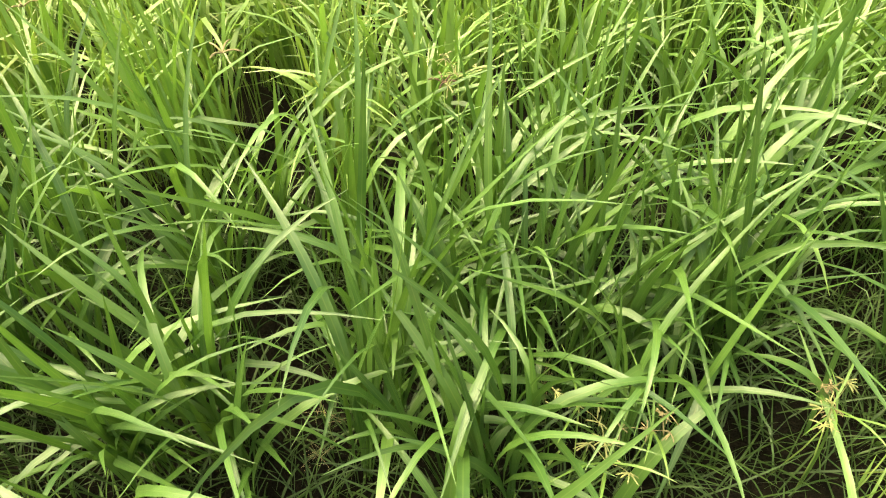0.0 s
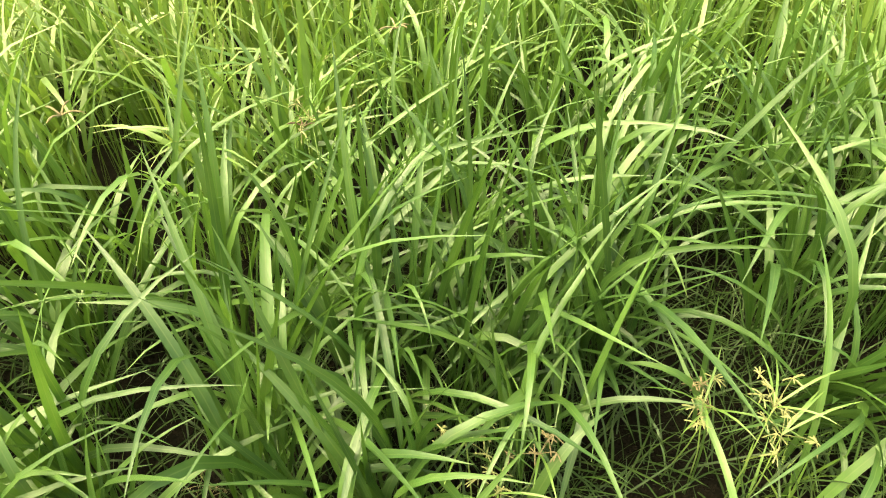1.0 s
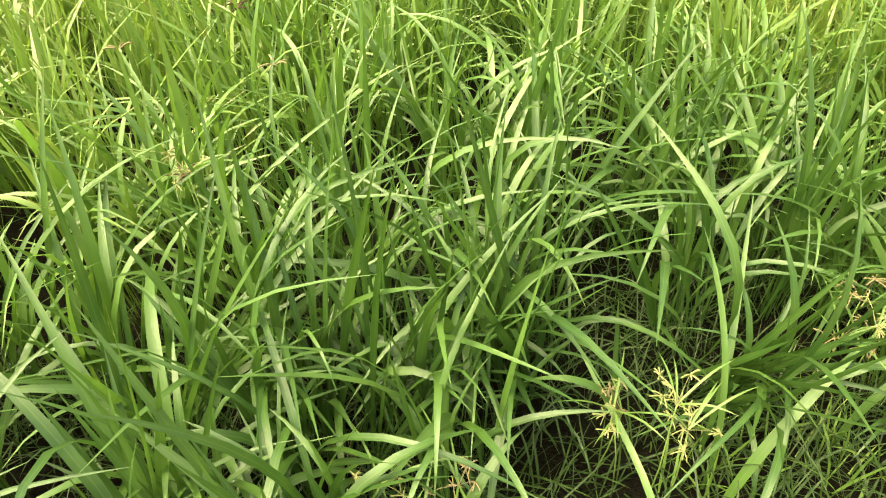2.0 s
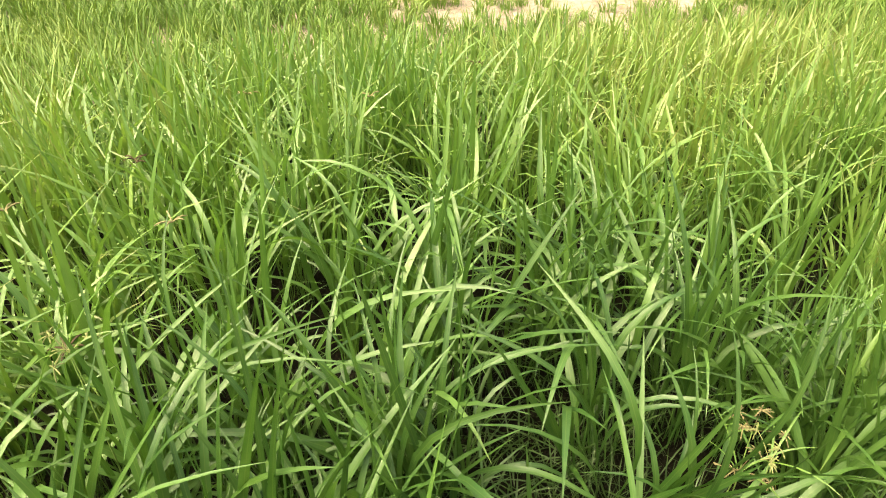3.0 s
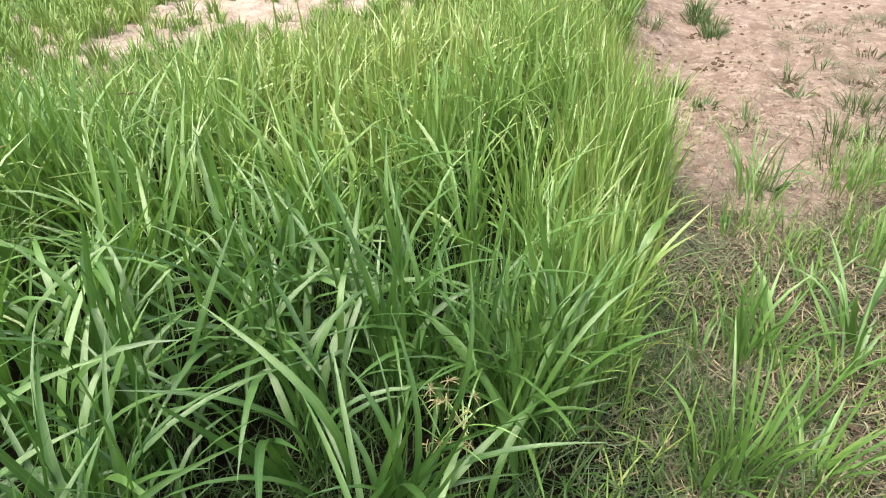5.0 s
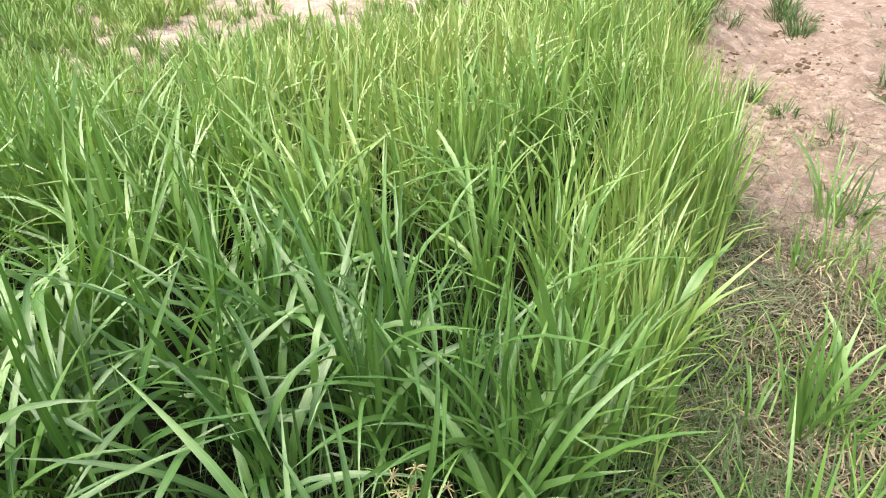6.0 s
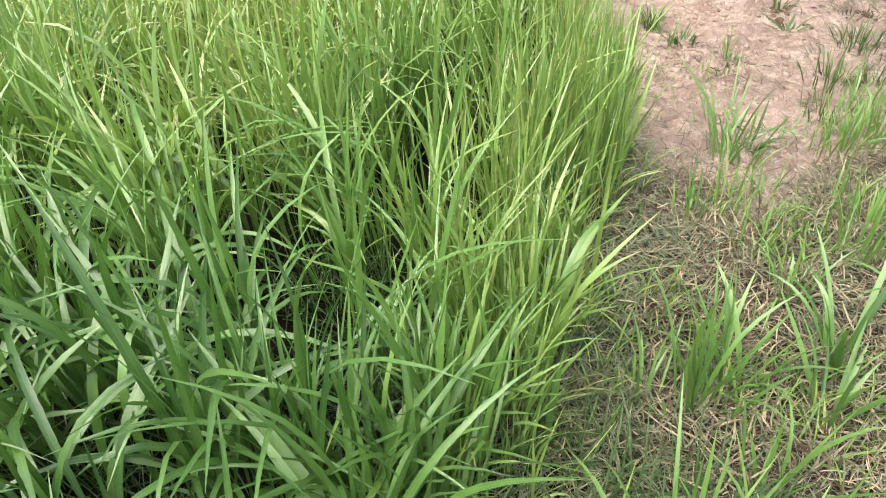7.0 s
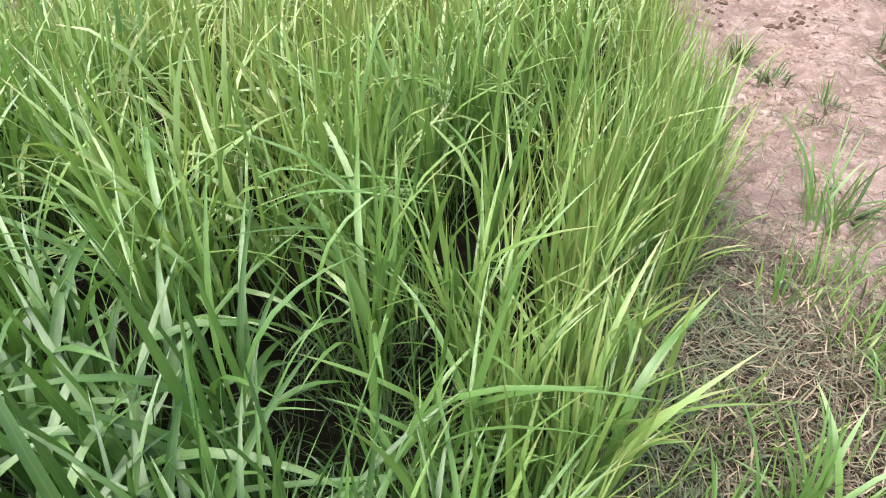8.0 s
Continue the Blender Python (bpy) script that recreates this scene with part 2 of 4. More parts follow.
def mesh_object(name, verts, faces, material, parent=None, uv=None, tone=None, smooth=True, label=""):
    me = bpy.data.meshes.new(name)
    verts, faces = np.asarray(verts, np.float32), np.asarray(faces, np.int32)
    k = faces.shape[1]
    me.vertices.add(len(verts))
    me.vertices.foreach_set("co", verts.ravel())
    me.loops.add(faces.size)
    me.loops.foreach_set("vertex_index", faces.ravel())
    me.polygons.add(len(faces))
    me.polygons.foreach_set("loop_start", np.arange(0, faces.size, k, dtype=np.int32))
    if smooth:
        me.polygons.foreach_set("use_smooth", np.ones(len(faces), bool))
    if uv is not None:
        me.uv_layers.new(name="UVMap").data.foreach_set("uv", np.asarray(uv, np.float32)[faces.ravel()].ravel())
    if tone is not None:
        me.attributes.new("tone", "FLOAT", "POINT").data.foreach_set("value", np.asarray(tone, np.float32))
    me.update()
    me.validate()
    me.materials.append(material)
    ob = new(name, me)
    if parent:
        ob.parent = parent
    if label:
        tagged(ob, label)
    return ob


def part(name, bm, material, parent, label="", smooth=False):
    me = bpy.data.meshes.new(name)
    bm.to_mesh(me)
    bm.free()
    me.materials.append(material)
    if smooth:
        me.polygons.foreach_set("use_smooth", np.ones(len(me.polygons), bool))
    ob = new(name, me)
    ob.parent = parent
    return tagged(ob, label)


def blade_geometry(base, az, length, lean, bend, width, segs=8, centre=0.6, sharp=6.0, twist=0.3, drift=0.0, fold=0.10, across=3, neck=0.6):
    """Grass leaves: base (N,3); the other values are scalars or (N,). lean and bend in radians from upright.
    Returns verts (N, points, 3), faces of one leaf, uv of one leaf."""
    n = len(base)
    full = lambda a: np.broadcast_to(np.asarray(a, float), (n,))[:, None]
    az, length, lean, bend, width, centre, sharp, twist, drift = map(full, (az, length, lean, bend, width, centre, sharp, twist, drift))
    s = np.linspace(0, 1, segs + 1)[None, :]
    sm = (s[:, 1:] + s[:, :-1]) / 2
    curve = lambda q: (1 / (1 + np.exp(-sharp * (q - centre))) - 1 / (1 + np.exp(sharp * centre))) / (1 / (1 + np.exp(-sharp * (1 - centre))) - 1 / (1 + np.exp(sharp * centre)))
    theta_m, theta = lean + bend * curve(sm), lean + bend * curve(s)
    a_m, a = az + drift * sm, az + drift * s
    step = np.stack([np.sin(theta_m) * np.cos(a_m), np.sin(theta_m) * np.sin(a_m), np.cos(theta_m)], -1) * (length / segs)[..., None]
    mid = np.concatenate([np.zeros((n, 1, 3)), np.cumsum(step, 1)], 1) + base[:, None, :]
    side = np.stack([-np.sin(a), np.cos(a), np.zeros_like(a)], -1)
    normal = np.stack([-np.cos(theta) * np.cos(a), -np.cos(theta) * np.sin(a), np.sin(theta)], -1)
    roll = twist * (0.3 + s)
    side, normal = side * np.cos(roll)[..., None] + normal * np.sin(roll)[..., None], normal * np.cos(roll)[..., None] - side * np.sin(roll)[..., None]
    prof = (neck + (1 - neck) * np.clip(s / 0.3, 0, 1) ** 0.8) * np.clip(1 - np.clip((s - 0.45) / 0.55, 0, 1) ** 2.2, 0.03, 1)
    w = width * prof
    if across == 3:
        v = np.stack([mid - side * (w / 2)[..., None] + normal * (fold * w)[..., None], mid, mid + side * (w / 2)[..., None] + normal * (fold * w)[..., None]], 2)
        us = (0.0, 0.5, 1.0)
    else:
        v = np.stack([mid - side * (w / 2)[..., None], mid + side * (w / 2)[..., None]], 2)
        us = (0.0, 1.0)
    faces = [(i * across + j, i * across + j + 1, (i + 1) * across + j + 1, (i + 1) * across + j) for i in range(segs) for j in range(across - 1)]
    uv = [(u, q) for q in s[0] for u in us]
    return v.reshape(n, -1, 3), np.array(faces), np.array(uv)


def blades_object(name, pieces, tones, material, parent=None, label=""):
    """Joins leaves made by blade_geometry calls into one mesh."""
    vs, fs, us, ts, at = [], [], [], [], 0
    for (v, f, uv), tone in zip(pieces, tones):
        n, p = v.shape[:2]
        if n == 0:
            continue
        vs.append(v.reshape(-1, 3))
        fs.append((f[None] + (at + np.arange(n) * p)[:, None, None]).reshape(-1, 4))
        us.append(np.tile(uv, (n, 1)))
        ts.append(np.repeat(np.broadcast_to(tone, (n,)), p))
        at += n * p
    return mesh_object(name, np.concatenate(vs), np.concatenate(fs), material, parent, np.concatenate(us), np.concatenate(ts), True, label)


def lump_bm(rx, ry, rz, seed, rough=0.22, sub=2):
    bm = bmesh.new()
    bmesh.ops.create_icosphere(bm, subdivisions=sub, radius=1.0)
    for v in bm.verts:
        k = 1 + rough * noise.noise(v.co * 1.6 + Vector((seed * 3.1, 0, 0))) + 0.4 * rough * noise.noise(v.co * 4.0 + Vector((0, seed * 2.3, 0)))
        v.co = Vector((v.co.x * rx * k, v.co.y * ry * k, v.co.z * rz * k))
    return bm


def tuft_plan(step, x0, x1, y0, y1, keep, jitter=0.35):
    """Jittered rows of tuft places for which keep(x, y) beats chance."""
    gx, gy = np.meshgrid(np.arange(x0, x1, step), np.arange(y0, y1, step))
    gx = gx + step * 0.5 * (np.arange(gx.shape[0]) % 2)[:, None]
    x = gx.ravel() + rng.uniform(-jitter, jitter, gx.size) * step
    y = gy.ravel() + rng.uniform(-jitter, jitter, gx.size) * step
    ok = keep(x, y) > rng.random(x.size)
    return x[ok], y[ok]


# ---- ground ----


def spaced(lo, hi, step, far):
    fine = np.arange(lo, hi, step)
    out = np.concatenate([np.arange(0.35, 34.0, 0.35), np.geomspace(36.0, far, 26)])
    return np.concatenate([lo - out[::-1], fine, hi + out])


def build_ground():
    xs, ys = spaced(-4.0, 18.0, 0.09, 600.0), spaced(-1.5, 18.0, 0.09, 600.0)
    xs = np.unique(np.concatenate([xs, np.arange(2.4, 9.6, 0.032)]))
    ys = np.unique(np.concatenate([ys, np.arange(-1.0, 3.4, 0.032)]))
    gx, gy = np.meshgrid(xs, ys)
    x, y = gx.ravel(), gy.ravel()
    z = ground_height(x, y)
    nx, ny = len(xs), len(ys)
    i = (np.arange(ny - 1)[:, None] * nx + np.arange(nx - 1)[None, :]).ravel()
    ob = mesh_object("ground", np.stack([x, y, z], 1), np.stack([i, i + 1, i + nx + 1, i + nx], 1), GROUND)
    a, b = inside(x, y)
    near = np.minimum(a, b)
    pasture = soft(-near, 0.05, 0.5)
    far_strip = np.exp(-((y - 36.6 + 0.25 * (x - 6) * (x > 6) + 1.0 * ripple(x, y, 4.0, 2.0)) / 2.2) ** 2) * (x < 16)
    strip = far_strip + np.exp(-((y - 23.1) / 0.35) ** 2 - ((x - 6.3) / 0.9) ** 2)
    strip = strip + np.exp(-((y - 24.8 + 0.3 * (x - 20)) / 0.8) ** 2 - ((x - 20.5) / 2.2) ** 2) + np.exp(-((y - 15.3 + 0.38 * (x - 26)) / 0.7) ** 2) * soft(x, 23, 25)
    strip = strip + 0.8 * soft(ripple(x * 0.35, y * 1.5, 1.6, 3.0), 0.45, 0.8)
    pasture = pasture * (1 - 0.6 * np.clip(strip, 0, 1))
    # zone of soil coloured near-black for shade, reaching just before the stand's edge
    stand_shade = soft(y - stand_edge(x) - 0.35 * soft(x, 1.8, 2.4), -0.5, -0.15) * soft(1.15 - stand_depth(x, y), 0.0, 0.2)
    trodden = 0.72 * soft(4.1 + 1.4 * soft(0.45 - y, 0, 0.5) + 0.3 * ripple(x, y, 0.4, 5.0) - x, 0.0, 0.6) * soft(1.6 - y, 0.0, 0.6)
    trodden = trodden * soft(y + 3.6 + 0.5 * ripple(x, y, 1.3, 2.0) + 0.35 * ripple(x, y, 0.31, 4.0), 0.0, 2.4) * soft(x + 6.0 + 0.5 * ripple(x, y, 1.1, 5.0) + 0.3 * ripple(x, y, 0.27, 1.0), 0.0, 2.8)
    litter = np.clip(np.maximum(stand_shade, trodden), 0, 1)
    trodden = np.clip(trodden / 0.72 - stand_shade, 0, 1)
    damp = np.clip(soft(ripple(x * 0.6 - y * 0.25, y * 1.2 + x * 0.3, 0.5, 7.0) + 0.5 * ripple(x, y, 0.21, 4.0), 0.12, 0.6) * soft(x, 7.0, 9.0) * soft(near, 0.5, 1.6), 0, 1)
    bank = soft(ripple(x, y, 0.22, 3.0) + 0.6 * ripple(x, y, 0.09, 5.0), 0.1, 0.7) * soft(1.7 - near, 0, 0.5) * soft(near, 0.0, 0.2) * np.where(a < b, 0.40, 0.2)
    damp = np.maximum(damp, bank)
    furrow = np.exp(-(((y - 13.0) - 0.42 * (x - 17.7)) / 0.5) ** 2) * (x > 15.5) * (x < 27) + np.exp(-((y - 21.4 + 1.9 * x) / 0.8) ** 2) * (x < 2.5) * (y > 15)
    furrow = furrow + soft(x, 16, 19) * soft(13.5 - y, 0, 1.5) * soft(ripple(x * 0.5, y * 2.0, 0.6, 5.0), -0.2, 0.4)
    pasture = pasture * (1 - 0.55 * np.clip(furrow, 0, 1) * (near < -0.3))
    damp = np.maximum(damp, np.clip(furrow, 0, 1) * (near < -0.3))
    damp = np.maximum(damp, (0.72 + 0.28 * soft(ripple(x, y, 0.24, 3.0) + 0.6 * ripple(x, y, 0.10, 1.0), 0.0, 0.6)) * soft(x, 3.0, 4.0) * soft(13.5 - x, 0, 3.5) * soft(4.3 - y, 0, 1.3))
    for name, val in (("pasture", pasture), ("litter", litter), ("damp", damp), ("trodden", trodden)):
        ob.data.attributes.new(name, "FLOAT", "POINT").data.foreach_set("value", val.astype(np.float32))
    return tagged(ob, "pinkish sandy soil, trodden and littered, with pasture beyond", "ground", kind="structure")


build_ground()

# ---- fence ----


def box_bm(w, d, h, bevel=0.012, taper=1.0):
    bm = bmesh.new()
    bmesh.ops.create_cube(bm, size=1.0)
    for v in bm.verts:
        t = taper if v.co.z > 0 else 1.0
        v.co = Vector((v.co.x * w * t, v.co.y * d * t, (v.co.z + 0.5) * h))
    bmesh.ops.bevel(bm, geom=bm.edges[:], offset=bevel, segments=1, affect="EDGES")
    return bm


def build_fence(name, start, way, gap, count, label, rise):
    root = tagged(new(name), label, "fence")
    root.location = (start.x, start.y, 0)
    turn = math.atan2(way.y, way.x)
    root.rotation_euler = (0, 0, turn)
    first = random.Random(len(name))
    for i in range(count + 1):
        lean_x, lean_y = first.uniform(-0.012, 0.012), first.uniform(-0.015, 0.015)
        post = part("post", box_bm(0.20, 0.20, 2.2, 0.02, 0.93), CONCRETE, root)
        lift = rise[0] + (rise[1] - rise[0]) * i / count
        post.location = (i * gap, 0, -0.45 + lift)
        post.rotation_euler = (lean_x, lean_y, first.uniform(-0.05, 0.05))
        if i == count:
            break
        beam = part("footing_beam", box_bm(gap - 0.19, 0.13, 0.55, 0.015), CONCRETE, root, "grey concrete footing beam")
        beam.location = ((i + 0.5) * gap, 0.01, -0.27 + lift + first.uniform(-0.015, 0.015))
        bm = bmesh.new()
        w, h, pitch, r = gap - 0.16, 1.30, 0.075, 0.0007
        for sgn in (1, -1):
            c = -h
            while c < w:
                x0, x1 = max(0.0, c), min(w, c + h)
                p, q = Vector((x0, 0.002 * sgn, x0 - c)), Vector((x1, 0.002 * sgn, x1 - c))
                if sgn < 0:
                    p.x, q.x = w - p.x, w - q.x
                d = (q - p).normalized()
                n1, n2 = Vector((0, 1, 0)), d.cross(Vector((0, 1, 0)))
                ring = []
                for e in (p, q):
                    ring.append([bm.verts.new(e + r * (math.cos(k * 2.094) * n1 + math.sin(k * 2.094) * n2)) for k in range(3)])
                for k in range(3):
                    bm.faces.new((ring[0][k], ring[0][(k + 1) % 3], ring[1][(k + 1) % 3], ring[1][k]))
                c += pitch
        mesh = part("wire_mesh", bm, WIRE, root, "galvanised chain-link wire mesh")
        mesh.location = (i * gap + 0.08, 0.0, 0.29 + lift)
    return root


build_fence("fence", Vector((10.62, 16.05)), LEFT_WAY, LEFT_GAP, 6, "concrete post and chain-link fence on a low footing beam", (0.10, 0.24))
build_fence("fence", CORNER + RIGHT_WAY * RIGHT_GAP, RIGHT_WAY, RIGHT_GAP, 5, "pale concrete post and chain-link fence behind banked sand", (0.06, 0.0))

# ---- tall stand ----


def tuft_blades(x, y, per, spread, length, width, tone, segs, arch=0.5, lean_mean=0.16, across=3, short=0.55):
    """Leaves of many small tufts: outward lean, some upright and some arching over."""
    n = len(x) * per
    tx, ty = np.repeat(x, per), np.repeat(y, per)
    az = rng.uniform(0, 2 * math.pi, n)
    r = spread * np.sqrt(rng.random(n))
    bx, by = tx + r * np.cos(az), ty + r * np.sin(az)
    az = az + rng.normal(0, 0.6, n)
    base = np.stack([bx, by, ground_height(bx, by) - 0.01], 1)
    arched = rng.random(n) < arch
    lean = np.abs(rng.normal(lean_mean, 0.10, n)) + 0.06
    bend = np.where(arched, rng.uniform(1.2, 2.4, n), rng.uniform(0.2, 1.0, n))
    centre = np.where(arched, rng.uniform(0.55, 0.85, n), rng.uniform(0.5, 0.9, n))
    sharp = np.where(arched, rng.uniform(3.2, 7.5, n), rng.uniform(2.2, 5, n))
    ln = np.repeat(np.broadcast_to(length, x.shape), per) * rng.uniform(short, 1.12, n)
    wd = width * rng.uniform(0.5, 1.5, n)
    tn = np.clip(np.repeat(np.broadcast_to(tone, x.shape), per) + rng.normal(0, 0.10, n), 0, 0.91)
    geo = blade_geometry(base, az, ln, lean, bend, wd, segs, centre, sharp, rng.normal(0, 0.30, n), rng.normal(0, 0.18, n), 0.10, across)
    return geo, tn


def shoot_leaves(x, y, tone, high, stiff, per, width, segs, across, sway, straight):
    """Leaves of upright shoots: those of one shoot rise together along its lean and part near the top,
    each bowing over its own way, the outer ones lowest."""
    n = len(x) * per
    rep = lambda a: np.repeat(np.broadcast_to(a, x.shape), per)
    rank = np.tile(np.arange(per) / max(1, per - 1), len(x))
    slope, turn = rep(np.abs(rng.normal(0.0, 0.17, len(x))) * (1 - 0.6 * stiff)), rep(rng.uniform(0, 2 * math.pi, len(x)))
    lx, ly = slope * np.cos(turn) + rep(sway[0] * (1 - 0.65 * stiff)), slope * np.sin(turn) + rep(sway[1] * (1 - 0.65 * stiff) + 0.05 * stiff)
    lx, ly = lx + rng.normal(0, 0.05, n), ly + rng.normal(0, 0.05, n)
    az = rep(rng.uniform(0, 2 * math.pi, len(x))) + math.pi * np.tile(np.arange(per) % 2, len(x)) + rng.normal(0, 0.55, n)
    limp = rep(1 - 0.55 * stiff)
    kind = rng.random(n) - straight + 0.28
    bend = np.where(kind < 0.28, rng.uniform(0.05, 0.55, n), np.where(kind < 0.68, rng.uniform(0.8, 1.6, n), rng.uniform(1.6, 2.6, n))) * limp * (1.08 - 0.15 * rank)
    centre = np.where(kind < 0.28, rng.uniform(0.4, 0.8, n), rng.uniform(0.55, 0.80, n))
    sharp = rng.uniform(4.5, 10.0, n)
    length = rep(high) * (0.66 + 0.42 * rank) * rng.uniform(0.84, 1.12, n)
    wd = width * rng.uniform(0.55, 1.45, n) * (1 - 0.35 * rep(stiff))
    bx, by = rep(x) + rng.normal(0, 0.012, n), rep(y) + rng.normal(0, 0.012, n)
    base = np.stack([bx, by, ground_height(bx, by) - 0.01], 1)
    s = np.linspace(0, 1, segs + 1)[None, :]
    col = lambda a: np.asarray(a)[:, None]
    step = lambda q: 1 / (1 + np.exp(-col(sharp) * (q - col(centre))))
    bow = lambda q: col(bend) * (step(q) - step(0.0)) / (step(1.0) - step(0.0))

    def way(q):
        hx, hy = col(lx) + bow(q) * np.cos(col(az)), col(ly) + bow(q) * np.sin(col(az))
        tilt = np.hypot(hx, hy) + 1e-9
        return np.stack([np.sin(tilt) * hx / tilt, np.sin(tilt) * hy / tilt, np.cos(tilt)], -1)

    mid = np.concatenate([np.zeros((n, 1, 3)), np.cumsum(way((s[:, 1:] + s[:, :-1]) / 2) * (length / segs)[:, None, None], 1)], 1) + base[:, None, :]
    d = way(s)
    side = np.stack([-np.sin(az), np.cos(az), 0 * az], -1)[:, None, :] + 0 * d
    side = side - (side * d).sum(-1, keepdims=True) * d
    side = side / np.linalg.norm(side, axis=-1, keepdims=True)
    normal = np.cross(d, side)
    roll = col(rng.normal(0, 0.35, n)) * (0.2 + s) + col(rng.normal(0, 0.5, n)) * np.clip(s - 0.5, 0, 1)
    side, normal = side * np.cos(roll)[..., None] + normal * np.sin(roll)[..., None], normal * np.cos(roll)[..., None] - side * np.sin(roll)[..., None]
    w = col(wd) * (0.22 + 0.78 * np.clip((s - 0.16) / 0.40, 0, 1) ** 1.2) * np.clip(1 - np.clip((s - 0.45) / 0.55, 0, 1) ** 2.4, 0.03, 1)
    half = side * (w / 2)[..., None]
    if across == 3:
        rise = normal * (0.12 * w)[..., None]
        v, us = np.stack([mid - half + rise, mid, mid + half + rise], 2), (0.0, 0.5, 1.0)
    else:
        v, us = np.stack([mid - half, mid + half], 2), (0.0, 1.0)
    faces = np.array([(i * across + j, i * across + j + 1, (i + 1) * across + j + 1, (i + 1) * across + j) for i in range(segs) for j in range(across - 1)])
    uv = np.array([(u, q) for q in s[0] for u in us])
    tn = np.clip(rep(tone) + rep(rng.normal(0, 0.07, len(x))) + rng.normal(0, 0.08, n), 0, 0.93)
    return (v.reshape(n, -1, 3), faces, uv), tn, base, length


def build_tall_grass():
    root = tagged(new("tall_grass"), "tall bright green fodder grass with long arching leaves", "grass", kind="stuff")

    def keep(x, y):
        return (y > stand_edge(x)) * (stand_depth(x, y) < 1.0) * 1.0

    # stools of shoots, closer along the rim
    cx, cy = tuft_plan(0.29, -5.5, 7.6, 0.42, 5.2, keep, 0.45)
    rim = np.arange(1.6, 5.4, 0.13)
    rim = rim + rng.uniform(-0.06, 0.06, rim.size)
    cx, cy = np.concatenate([cx, rim]), np.concatenate([cy, stand_edge(rim) + rng.uniform(0.03, 0.26, rim.size)])
    shoots = 12
    spread = 0.080
    turn, r = rng.uniform(0, 6.283, cx.size * shoots), spread * np.sqrt(rng.random(cx.size * shoots))
    x, y = np.repeat(cx, shoots) + r * np.cos(turn), np.repeat(cy, shoots) + r * np.sin(turn)
    sx, sy = np.repeat(rng.normal(0, 0.13, cx.size), shoots) + 0.9 * r * np.cos(turn), np.repeat(rng.normal(0, 0.13, cx.size), shoots) + 0.9 * r * np.sin(turn)
    thin = rng.random(x.size) < np.where(np.hypot(x - 1.0, y) < 2.2, np.where((y - stand_edge(x) < 0.3) & (x < 1.2), 0.75, 0.50), 0.80)
    x, y, sx, sy = x[thin], y[thin], sx[thin], sy[thin]
    deep = y - stand_edge(x)
    stiff = soft(x, 1.2, 2.2) * soft(0.9 - deep, 0.0, 0.7)
    # tone: deeper green in front; the dip adds gap shade, the corner term light
    tone = 0.07 + 0.49 * soft(deep, 0.1, 1.7) - 0.16 * np.exp(-((x - 1.0) / 0.8) ** 2 - ((y - 1.4) / 0.7) ** 2) + 0.10 * ripple(x, y, 0.9, 3.0) + 0.36 * soft(x, 1.4, 2.8) + 0.20 * soft(0.4 - x, 0.0, 0.8) * soft(deep, 0.5, 1.2) + 0.34 * stiff * soft(x, 1.6, 2.4) + 0.22 * np.exp(-((x - 1.95) / 0.4) ** 2 - ((y - 0.6) / 0.35) ** 2)
    high = 0.86 - 0.42 * soft(stand_depth(x, y), 0.70, 1.0) - 0.12 * stiff + 0.05 * ripple(x, y, 0.6, 5.0) - 0.10 * soft(1.1 - y, 0.0, 0.6)
    near = np.hypot(x - 1.0, y) < 2.2
    pieces, tones = [], []
    g, t, base, ln = shoot_leaves(x[near], y[near], tone[near], high[near], stiff[near], 5, 0.0180, 11, 3, (sx[near], sy[near]), 0.28)
    # the leaves nearest the walk are parts of their own
    pick = np.where((base[:, 1] < 1.15) & (base[:, 0] > -0.7) & (base[:, 0] < 2.3) & (ln > 0.80))[0]
    pick = pick[:: max(1, len(pick) // 220)][:220]
    rest = np.setdiff1d(np.arange(len(base)), pick)
    pieces.append((g[0][rest], g[1], g[2]))
    tones.append(t[rest])
    g3, t3, _, _ = shoot_leaves(x[~near], y[~near], tone[~near], high[~near], stiff[~near], 5, 0.0150, 7, 2, (0.7 * sx[~near], 0.7 * sy[~near]), 0.46)
    pieces.append(g3)
    tones.append(t3)
    # thin pale leaves on the open face of the rim
    fx = np.repeat(np.arange(1.75, 5.2, 0.028), 2)
    fx = fx + rng.uniform(-0.02, 0.02, fx.size)
    fy = stand_edge(fx) + rng.uniform(-0.03, 0.18, fx.size)
    face = np.ones(fx.size)
    g6, t6, _, _ = shoot_leaves(fx, fy, 0.70 + 0.12 * ripple(fx, fy, 0.2, 3.0), 0.50 + 0.14 * ripple(fx, fx, 0.17, 6.0), 0.6 * face, 3, 0.0125, 9, 2, (0.04 * face, -0.07 * face), 0.45)
    pieces.append(g6)
    tones.append(t6)
    # short leaves in the depth of the stand, tone at its darkest in place of shade
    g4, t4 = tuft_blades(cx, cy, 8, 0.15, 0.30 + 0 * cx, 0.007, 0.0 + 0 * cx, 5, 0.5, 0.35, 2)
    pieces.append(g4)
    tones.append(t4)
    # withered leaves at the foot of the rim
    g5, t5 = tuft_blades(rim, stand_edge(rim) + 0.06, 7, 0.12, 0.30 + 0 * rim, 0.006, 0.99 + 0 * rim, 6, 0.5, 0.35, 2)
    pieces.append(g5)
    tones.append(np.clip(t5 + 0.09 * rng.random(t5.size), 0, 1))
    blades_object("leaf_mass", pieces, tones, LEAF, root)
